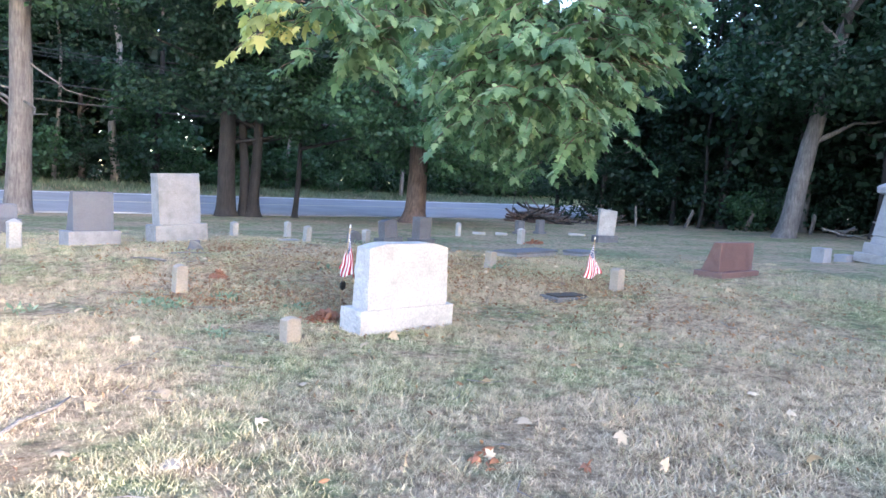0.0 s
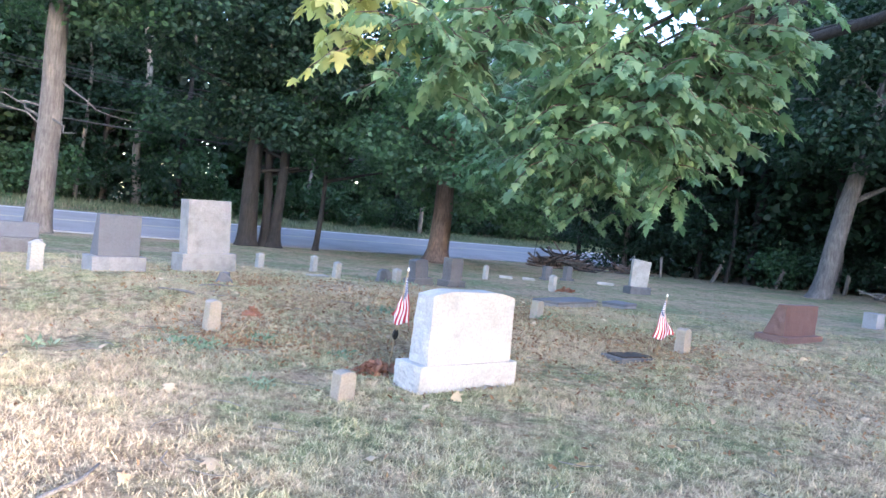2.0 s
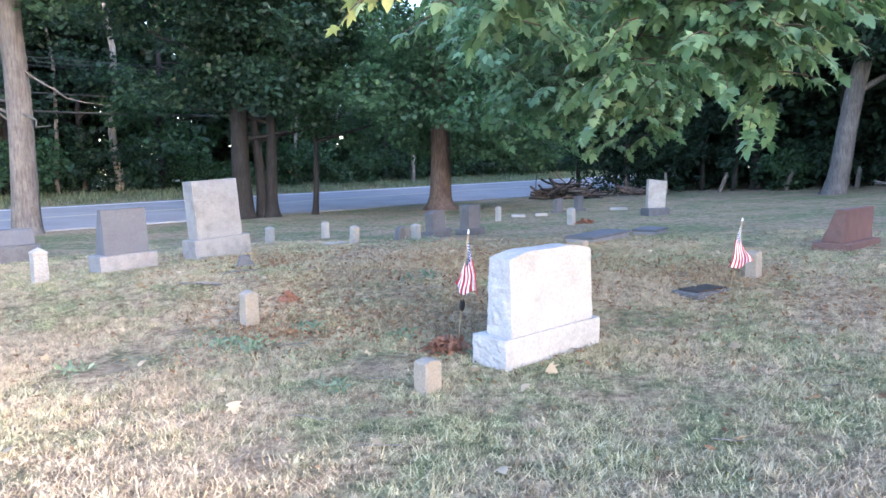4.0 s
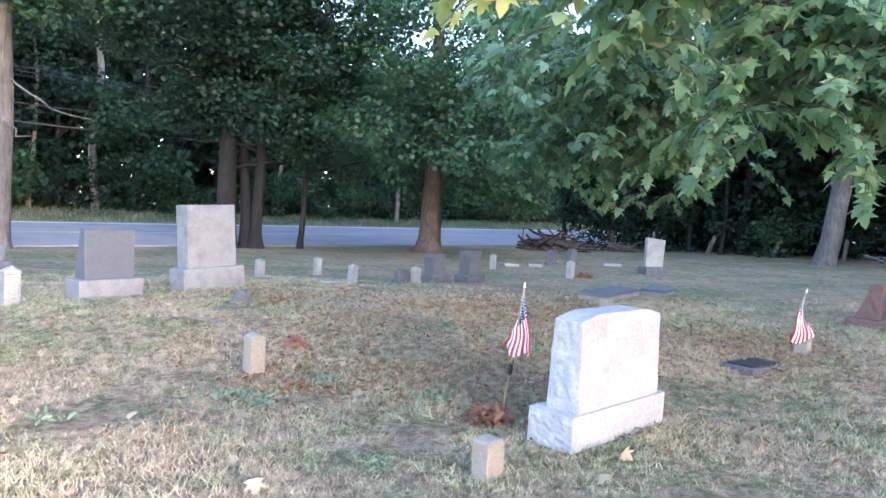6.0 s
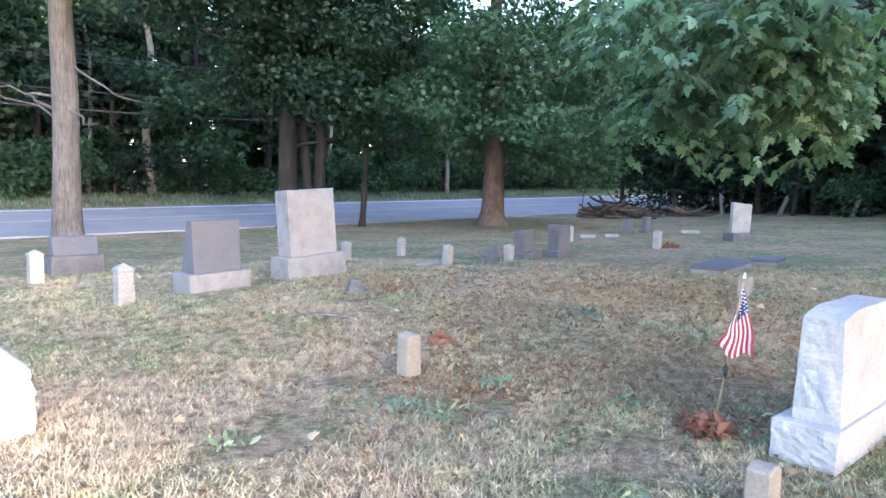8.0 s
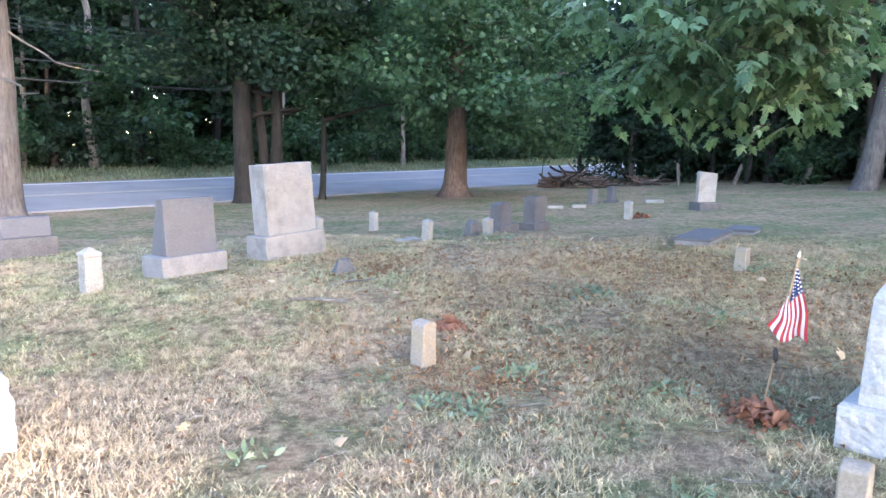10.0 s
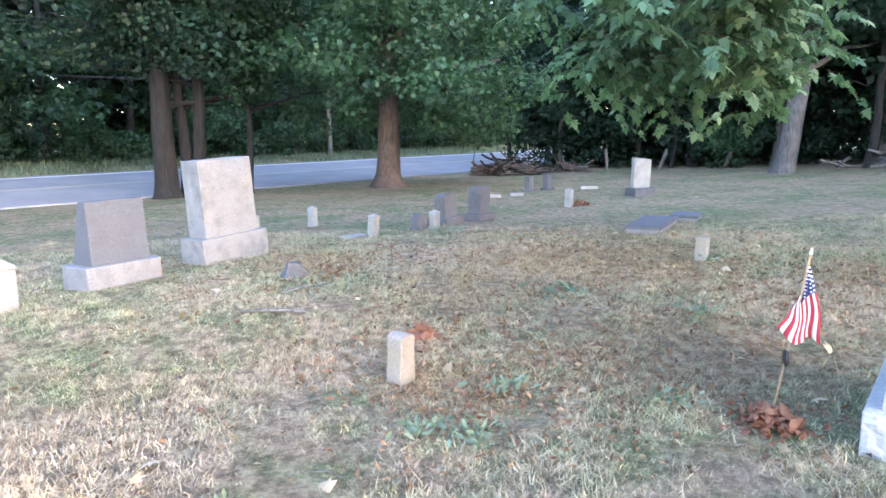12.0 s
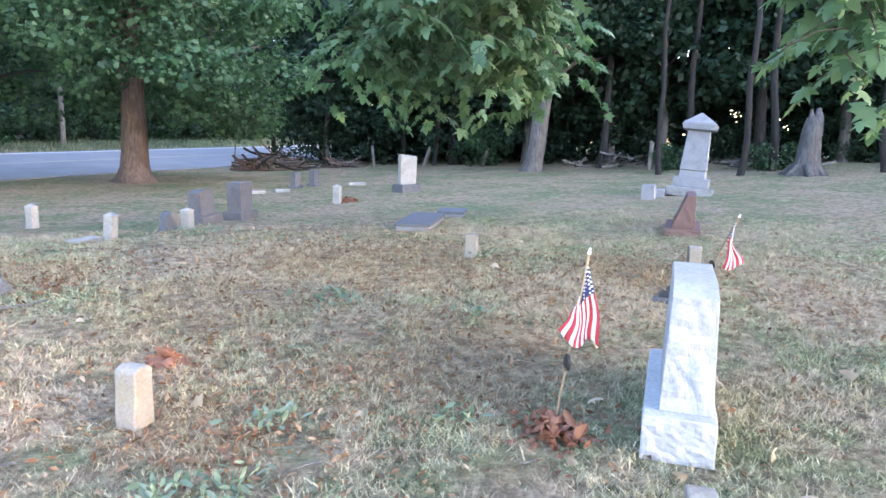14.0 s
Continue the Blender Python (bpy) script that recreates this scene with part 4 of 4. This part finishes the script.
# unseen tall trees added far behind the walk, keep most evening sun off the graves
for s, q0, q1, step in ((72, 7.9, 66, 4.4), (79, 9.0, 66, 4.9), (86, 9.6, 68, 4.6)):
    q = q0
    while q < q1:
        x, y = SUN_AZ[0] * s + 0.69 * q, SUN_AZ[1] * s + 0.72 * q
        forest_tree(x, y, 4 + int(fr.integers(0, 2)), fr.uniform(1.45, 1.6), "sun_screen_tree", "unseen leafy tree added to keep low sun off the graves", "trees beside the cemetery")
        q += step
# unseen bushes added to stop sun that slips in below the crowns
q = 6.0
while q < 60:
    bush(SUN_AZ[0] * 28 + 0.69 * q, SUN_AZ[1] * 28 + 0.72 * q, 3, 1.1, "unseen leafy bush added to block low sun", "bushes beside the cemetery")
    q += 1.9
# thin trunks and a leafy sapling at the edge of the woods
for k, (x, y) in enumerate(((15.4, 24.4), (17.0, 22.0), (19.2, 22.6), (14.2, 31.5), (11.5, 36.5), (21.0, 19.5), (18.5, 26.0), (16.2, 29.0))):
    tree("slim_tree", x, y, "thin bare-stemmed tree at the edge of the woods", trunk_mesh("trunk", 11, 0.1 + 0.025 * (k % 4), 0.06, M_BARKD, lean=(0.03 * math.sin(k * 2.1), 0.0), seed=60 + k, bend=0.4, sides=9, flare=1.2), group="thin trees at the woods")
for (x, y, k, sc) in ((16.6, 24.6, 2, 0.6), (18.6, 21.6, 2, 0.6), (12.0, 33.2, 0, 0.7)):
    bush(x + 1.2, y + 1.2, k, sc, "leafy green sapling at the edge of the woods", "saplings at the woods")


# ---- fence, poles, dead wood ----
def wooden_post(name, x, y, h, w, tilt, label, mat, group=""):
    t = thing(name, x, y, fr.uniform(0, 90), label, "post", group, 0.1, tilt)
    part("post", block(w, w * 0.7, h + 0.1, 0, 4, 0, 0.012, lambda u: 1 - 0.05 * u, seed=int(x * 3)), mat, t, bevel=0.01)


for (x, y, h, tl) in ((8.3, 36.8, 1.1, (0, 22)), (10.6, 36.0, 1.0, (5, 24)), (12.9, 34.0, 1.0, (0, 20)), (15.2, 32.2, 0.9, (0, 12)), (17.3, 30.3, 1.2, (0, 3))):
    wooden_post("fence_post", x, y, h, 0.16, tl, "grey leaning wooden fence post at the woods", M_WOODPOLE, "old fence posts")
wooden_post("white_post", 16.8, 26.4, 1.15, 0.2, (0, 2), "pale weathered fence post standing at the woods", M_DEAD)
t = thing("sign_stake", 1.75, 38.6, 0, "thin dark metal stake beside the road", "stake")
V, F = tube([(0, 0, -0.1), (0.05, 0, 0.9), (0.16, 0, 1.75)], [0.025, 0.025, 0.022], 6)
child("stake", tri_mesh("stake", V, F, M_IRON), t)


def stump():
    t = thing("broken_stump", 18.6, 20.6, 0, "tall grey broken tree stump with a forked jagged top", "stump", sink=0.1)
    zs = [0, 0.15, 0.4, 0.8, 1.3, 1.8, 2.1]
    def piece(name, path, radii, sides, wob, seed, label=""):
        V, F = tube(path, radii, sides, wob, seed)
        child(name, tri_mesh(name, V, F, M_BARK), t, label)

    piece("bole", [(0.12 * z, 0, z) for z in zs], [0.62, 0.53, 0.46, 0.4, 0.35, 0.3, 0.25], 16, 0.3, 4)
    for dx, r, h in ((-0.16, 0.09, 2.4), (0.17, 0.15, 2.45)):
        piece("prong", [(0.2 + dx * 0.8, 0, 1.5), (0.24 + dx, 0, 2.1), (0.27 + dx * 1.2, 0.03, h)], [r * 1.6, r * 1.2, r * 0.4], 8, 0.25, 7, "jagged broken prong")
    for a in range(6):
        piece("root", [(0.3 * math.cos(a), 0.3 * math.sin(a), 0.4), (0.7 * math.cos(a), 0.7 * math.sin(a), 0.1), (1.0 * math.cos(a), 1.0 * math.sin(a), -0.1)], [0.17, 0.1, 0.04], 7, 0.2, a)


stump()


def brush_pile(x, y, lx, ly, hz, n, label, seed, mats=(M_BARKR, M_BARKD, M_BARKR, M_BARK)):
    t = thing("brush_pile", x, y, 0, label, "brush")
    rg = np.random.default_rng(seed)
    for k in range(n):
        f = rg.uniform(-1, 1)
        env = 1 - f * f * 0.8
        px, py, pz = lx * f, ly * rg.uniform(-1, 1), hz * env * rg.uniform(0.05, 1) ** 0.8
        a, L, r = rg.normal(0, 0.5), rg.uniform(0.6, 1.9), rg.uniform(0.014, 0.065)
        dz = rg.normal(0, 0.26)
        p = [(px + L * (i / 4 - 0.5) * math.cos(a) + rg.normal() * 0.04, py + L * (i / 4 - 0.5) * math.sin(a) + rg.normal() * 0.04, max(0.05, pz + dz * (i / 4 - 0.5) * 2)) for i in range(5)]
        V, F = tube(p, [r, r, r * 0.9, r * 0.8, r * 0.6], 7, 0.2, k)
        child("log" if r > 0.05 else "branch", tri_mesh("log", V, F, mats[k % len(mats)]), t)


brush_pile(3.2, 36.6, 1.15, 0.7, 0.85, 95, "heap of cut brown branches and logs by the road", 61)
brush_pile(6.4, 37.2, 1.6, 0.6, 0.4, 24, "low heap of rotting logs under the trees", 62)
brush_pile(17.0, 28.5, 2.4, 0.6, 0.55, 26, "fallen dead branches along the woods", 63, (M_DEAD, M_BARKD, M_BARK))
brush_pile(20.5, 23.6, 2.2, 0.7, 0.6, 24, "fallen dead branches beside the broken stump", 64, (M_DEAD, M_BARK, M_BARKD))


def utility_pole(s, w, h):
    x, y = road_xy(s, w)
    t = thing("utility_pole", x, y, math.degrees(math.atan2(ROAD_U[1], ROAD_U[0])), "weathered grey wooden utility pole with crossarm", "pole", "utility poles", 0.3)
    V, F = tube([(0, 0, 0), (0, 0, h * 0.5), (0, 0, h)], [0.16, 0.14, 0.11], 12)
    child("pole", tri_mesh("pole", V, F, M_WOODPOLE), t)
    arm = part("crossarm", block(0.12, 2.2, 0.13, h - 0.7, 1), M_WOODPOLE, t, bevel=0.01)
    for k in (-1.0, -0.4, 0.4, 1.0):
        V, F = tube([(0, k, h - 0.58), (0, k, h - 0.5), (0, k, h - 0.42)], [0.02, 0.05, 0.03], 8)
        child("insulator", tri_mesh("insulator", V, F, M_POST), arm, "pale ceramic insulator")


POLES = [-58.0, -19.0, 20.0, 59.0]
for s in POLES:
    utility_pole(s, 13.0, 8.2)


def cable(w, h, r, sag):
    V, F = [], []
    for a, b in zip(POLES[:-1], POLES[1:]):
        pts = []
        for i in range(15):
            f = i / 14
            s = a + (b - a) * f
            x0, y0 = road_xy(a, 13)
            x1, y1 = road_xy(b, 13)
            z = ground_z(x0, y0) * (1 - f) + ground_z(x1, y1) * f + h - sag * 4 * f * (1 - f)
            pts.append((*road_xy(s, 13 + w), z - 0.3))
        v, fc = tube(pts, [r] * 15, 5)
        F += [tuple(i + len(V) for i in q) for q in fc]
        V += v
    ob = new("power_cable", tri_mesh("power_cable", V, F, M_WIRE))
    tagged(ob, "black overhead cable strung between utility poles", "cable", "overhead cables")


for w, h, r, sag in ((-1.0, 7.75, 0.018, 0.6), (0.4, 7.75, 0.018, 0.6), (1.0, 7.75, 0.018, 0.7), (0.16, 6.3, 0.03, 0.7), (0.16, 5.5, 0.045, 0.8)):
    cable(w, h, r, sag)


def snag(s, w, h, r, lean, label, fork):
    x, y = road_xy(s, w)
    lb = [(h * 0.8, 0.3, 0.5, h * 0.22, r * 0.7), (h * 0.85, 3.3, 0.5, h * 0.2, r * 0.6)] if fork else []
    tree("dead_tree", x, y, label, trunk_mesh("trunk", h, r, r * 0.6, M_DEAD, lean=(lean, 0), limbs=lb, seed=int(w * 3 + s), bend=0.5, sides=9))


snag(0.3, 15.4, 11.5, 0.24, 0.01, "pale dead forked trunk before the woods", True)
snag(-2.4, 15.6, 9.0, 0.12, -0.02, "thin pale dead trunk before the woods", False)
snag(11.3, 14.6, 6.0, 0.15, 0.02, "pale broken dead trunk beyond the road", False)

# ---- things lying in the lawn ----
gr = np.random.default_rng(900)


def on_ground(X, Y):
    return np.array([ground_z(x, y) for x, y in zip(X, Y)])


def stick(x, y, yaw, L, r, label):
    t = thing("fallen_branch", x, y, yaw, label, "branch", "fallen branches")
    V, F = tube([(-L / 2, 0, 0.02), (-L / 6, 0.05 * L, 0.035), (L / 5, 0.02 * L, 0.03), (L / 2, 0.1 * L, 0.025)], [r, r, r * 0.8, r * 0.5], 7, 0.15)
    child("wood", tri_mesh("wood", V, F, M_DEAD), t)


stick(-1.97, 3.87, 88, 0.75, 0.014, "pale bare stick lying in dry grass")
stick(-4.3, 9.6, 170, 0.55, 0.018, "pale bare stick lying in the lawn")
stick(-4.05, 10.4, 35, 0.6, 0.012, "thin dry twig lying in the lawn")


LEAF_SHAPES = {}


def one_leaf(mat, k):
    """A single curled dead leaf, shared by all piles."""
    if (mat.name, k) not in LEAF_SHAPES:
        rg = np.random.default_rng(40 + k)
        V, F = leaves(rg, np.zeros((1, 3)), 1.0, MAPLE_LEAF if k % 2 else OVAL * 1.25, 2.5, cup=0.5 + 0.3 * k, spread=0)
        LEAF_SHAPES[(mat.name, k)] = tri_mesh("leaf", V, F, mat)
    return LEAF_SHAPES[(mat.name, k)]


def leaf_heap(x, y, r, n, size, mat, label, h=0.08):
    t = thing("leaf_pile", x, y, 0, label, "leaves", "fallen leaf piles")
    for i in range(n):
        dx, dy = gr.normal(size=2) * r * 0.5
        z = h * math.exp(-(dx * dx + dy * dy) / (r * r * 0.35)) * gr.uniform(0.3, 1) + 0.03
        ob = child("leaf", one_leaf(mat, int(gr.integers(0, 4))), t)
        ob.matrix_basis = pose(dx, dy, z, gr.normal() * 35, gr.normal() * 35, gr.uniform(0, 360))
        ob.scale = (size * gr.uniform(0.7, 1.3),) * 3


leaf_heap(-1.12, 7.3, 0.2, 120, 0.07, M_RUST, "heap of curled rust-brown dead leaves beside headstone", 0.12)
leaf_heap(-3.02, 9.05, 0.13, 26, 0.085, M_RUST, "small heap of rust-red dead leaves in the lawn", 0.07)
leaf_heap(0.62, 3.74, 0.1, 12, 0.07, M_RUST, "few bright rust-red fallen leaves in the lawn", 0.03)
leaf_heap(1.15, 3.75, 0.05, 3, 0.07, M_RUST, "few bright rust-red fallen leaves in the lawn", 0.03)
leaf_heap(-3.57, 7.1, 0.04, 2, 0.1, M_DRY, "single curled orange leaf in the lawn", 0.03)
leaf_heap(1.9, 20.9, 0.35, 40, 0.13, M_RUST, "small heap of brown leaves beside a post", 0.06)
leaf_heap(-2.85, 7.95, 0.4, 30, 0.045, M_DRY, "scatter of brown leaves at a marker", 0.02)
leaf_heap(-3.9, 11.2, 0.4, 26, 0.05, M_DRY, "scatter of brown leaves at a broken stone", 0.02)


def weed(x, y, r, n, label):
    t = thing("weed_clump", x, y, 0, label, "plant", "lawn weeds")
    d = gr.normal(size=(n, 2)) * r * 0.55
    V, F = leaves(gr, np.c_[d, gr.uniform(0.03, 0.1, n)], 0.06, OVAL, 0.5, cup=0.3)
    child("leaves", tri_mesh("leaves", V, F, M_HERB), t)


for (x, y, r, n) in ((-2.9, 7.36, 0.17, 60), (-3.15, 7.45, 0.12, 34), (-2.55, 8.05, 0.14, 40), (-1.55, 10.05, 0.26, 60), (-1.53, 7.7, 0.13, 34), (0.7, 11.6, 0.22, 34), (-1.9, 6.2, 0.15, 30), (-2.2, 15.5, 0.4, 60), (-4.1, 6.7, 0.16, 26), (-0.6, 9.3, 0.2, 30)):
    weed(x, y, r, n, "low clump of grey-green leafy weed in the lawn")


def lawn():
    # thinning out away from the walk
    m = 1000000
    X, Y = gr.uniform(-11.5, 8.5, m), gr.uniform(0.5, 15, m)
    d = np.hypot(X + 1.5, Y - 3.0)
    keep = gr.uniform(0, 1, m) < np.clip(1.25 - d / 11, 0, 1)
    X, Y, d = X[keep], Y[keep], d[keep]
    n = len(X)
    Z = on_ground(X, Y)
    h = gr.uniform(0.014, 0.04, n) * np.array([0.6 + 1.1 * max(0.0, noise.noise(Vector((x * 2.2, y * 2.2, 7))) + 0.35) for x, y in zip(X, Y)]) * (1 + 0.6 * (gr.uniform(0, 1, n) > 0.93))
    w = gr.uniform(0.0022, 0.0042, n) * (1 + d * 0.08)
    th = gr.uniform(0, 2 * math.pi, n)
    lean = gr.normal(size=(n, 2)) * h[:, None] * 1.2
    V = np.empty((n, 3, 3))
    V[:, 0] = np.c_[X - w * np.cos(th), Y - w * np.sin(th), Z - 0.012]
    V[:, 1] = np.c_[X + w * np.cos(th), Y + w * np.sin(th), Z - 0.012]
    V[:, 2] = np.c_[X + lean[:, 0], Y + lean[:, 1], Z + h]
    ob = new("grass", tri_mesh("grass", V.reshape(-1, 3), np.arange(3 * n).reshape(-1, 3), M_GRASS))
    tagged(ob, "short patchy mown grass, half dried to straw", "grass", kind="stuff")


def tufts():
    """Clumps of longer grass that the mower missed, straw and green."""
    m = 5200
    X, Y = gr.uniform(-9, 7, m), 1.5 + 14.5 * gr.uniform(0, 1, m)
    keep = np.array([noise.noise(Vector((x * 0.9, y * 0.9, 4))) for x, y in zip(X, Y)]) > -0.12
    X, Y = X[keep], Y[keep]
    n, k = len(X), 26
    cx, cy = np.repeat(X, k), np.repeat(Y, k)
    r = np.repeat(gr.uniform(0.025, 0.1, n), k)
    px, py = cx + gr.normal(size=n * k) * r, cy + gr.normal(size=n * k) * r
    Z = on_ground(px, py)
    h = np.repeat(gr.uniform(0.025, 0.075, n), k) * gr.uniform(0.5, 1.2, n * k)
    w = gr.uniform(0.003, 0.006, n * k)
    th = gr.uniform(0, 2 * math.pi, n * k)
    lean = gr.normal(size=(n * k, 2)) * h[:, None] * 0.9
    V = np.empty((n * k, 3, 3))
    V[:, 0] = np.c_[px - w * np.cos(th), py - w * np.sin(th), Z - 0.012]
    V[:, 1] = np.c_[px + w * np.cos(th), py + w * np.sin(th), Z - 0.012]
    V[:, 2] = np.c_[px + lean[:, 0], py + lean[:, 1], Z + h]
    ob = new("grass_tufts", tri_mesh("grass_tufts", V.reshape(-1, 3), np.arange(3 * n * k).reshape(-1, 3), M_GRASS))
    tagged(ob, "longer tufts of straw-coloured and green grass", "grass", kind="stuff")


def litter():
    n = 1500
    X, Y = gr.uniform(-9, 7, n), 1.2 + 17 * gr.uniform(0, 1, n) ** 1.2
    C = np.c_[X, Y, on_ground(X, Y) + gr.uniform(0.015, 0.045, n)]
    m = 8500
    pick = np.array([(-1.2, 8.6, 0.9), (-1.2, 11.5, 1.6), (3.2, 8.4, 1.5), (-2.8, 8.4, 0.7), (1.6, 10.0, 1.0), (-0.2, 13.5, 1.6), (-3.8, 11.5, 1.2)])[gr.integers(0, 7, m)]
    X, Y = pick[:, 0] + gr.normal(size=m) * pick[:, 2], pick[:, 1] + gr.normal(size=m) * pick[:, 2]
    C = np.vstack([C, np.c_[X, Y, on_ground(X, Y) + gr.uniform(0.015, 0.04, m)]])
    V, F = leaves(gr, C, 0.036, OVAL, 0.9, cup=0.5, spread=0.7)
    ob = new("leaf_litter", tri_mesh("leaf_litter", V, F, M_DRY))
    tagged(ob, "scattered small dry brown leaves on the lawn", "leaves", kind="stuff")
    k = 130
    X, Y = gr.uniform(-8, 6, k), 1.8 + 14 * gr.uniform(0, 1, k) ** 1.2
    C = np.c_[X, Y, on_ground(X, Y) + 0.04]
    V, F = leaves(gr, C, 0.085, MAPLE_LEAF, 1.2, cup=0.35)
    ob = new("pale_leaves", tri_mesh("pale_leaves", V, F, M_GOLDDRY))
    tagged(ob, "scattered pale fallen maple leaves on the lawn", "leaves", kind="stuff")


def verge():
    n = 42000
    S, Wd = gr.uniform(-48, 62, n), 10.4 + 4.6 * gr.uniform(0, 1, n) ** 0.8
    XY = np.array([road_xy(s, w) for s, w in zip(S, Wd)])
    Z = on_ground(XY[:, 0], XY[:, 1])
    h = gr.uniform(0.15, 0.42, n) * (0.45 + 0.12 * (Wd - 10.4))
    th = gr.uniform(0, 2 * math.pi, n)
    w = gr.uniform(0.02, 0.05, n)
    lean = gr.normal(size=(n, 2)) * h[:, None] * 0.3
    V = np.empty((n, 3, 3))
    V[:, 0] = np.c_[XY[:, 0] - w * np.cos(th), XY[:, 1] - w * np.sin(th), Z - 0.05]
    V[:, 1] = np.c_[XY[:, 0] + w * np.cos(th), XY[:, 1] + w * np.sin(th), Z - 0.05]
    V[:, 2] = np.c_[XY[:, 0] + lean[:, 0], XY[:, 1] + lean[:, 1], Z + h]
    ob = new("verge_grass", tri_mesh("verge_grass", V.reshape(-1, 3), np.arange(3 * n).reshape(-1, 3), M_VERGE))
    tagged(ob, "tall pale green roadside grass and weeds", "grass", kind="stuff")


def twigs():
    parts = []
    for k in range(170):
        x, y, a, L = gr.uniform(-7.5, 5), 2.5 + 12 * gr.uniform(0, 1), gr.uniform(0, 6.28), gr.uniform(0.08, 0.32)
        P = []
        for f in (-0.5, 0.0, 0.5):
            px, py = x + L * f * math.cos(a + 0.5 * f) + gr.normal() * 0.01, y + L * f * math.sin(a + 0.5 * f) + gr.normal() * 0.01
            P.append((px, py, ground_z(px, py) + 0.025 + 0.01 * gr.uniform()))
        r = gr.uniform(0.003, 0.006)
        parts.append(tube(P, [r, r * 0.9, r * 0.5], 5))
    V, F = join(parts)
    ob = new("twigs", tri_mesh("twigs", V, F, M_DEAD))
    tagged(ob, "thin pale dry twigs scattered over the lawn", "twigs", kind="stuff")


lawn()
tufts()
litter()
twigs()
verge()

t = thing("flat_rock", -0.95, 3.4, 20, "small flat tan rock bedded in the grass", "stone", sink=0.03)
part("stone", block(0.15, 0.1, 0.05, 0, 5, 0, 0.022, lambda u: 1 - 0.4 * u * u, (0.75, 0.75), seed=71), M_TAN, t, bevel=0.015)
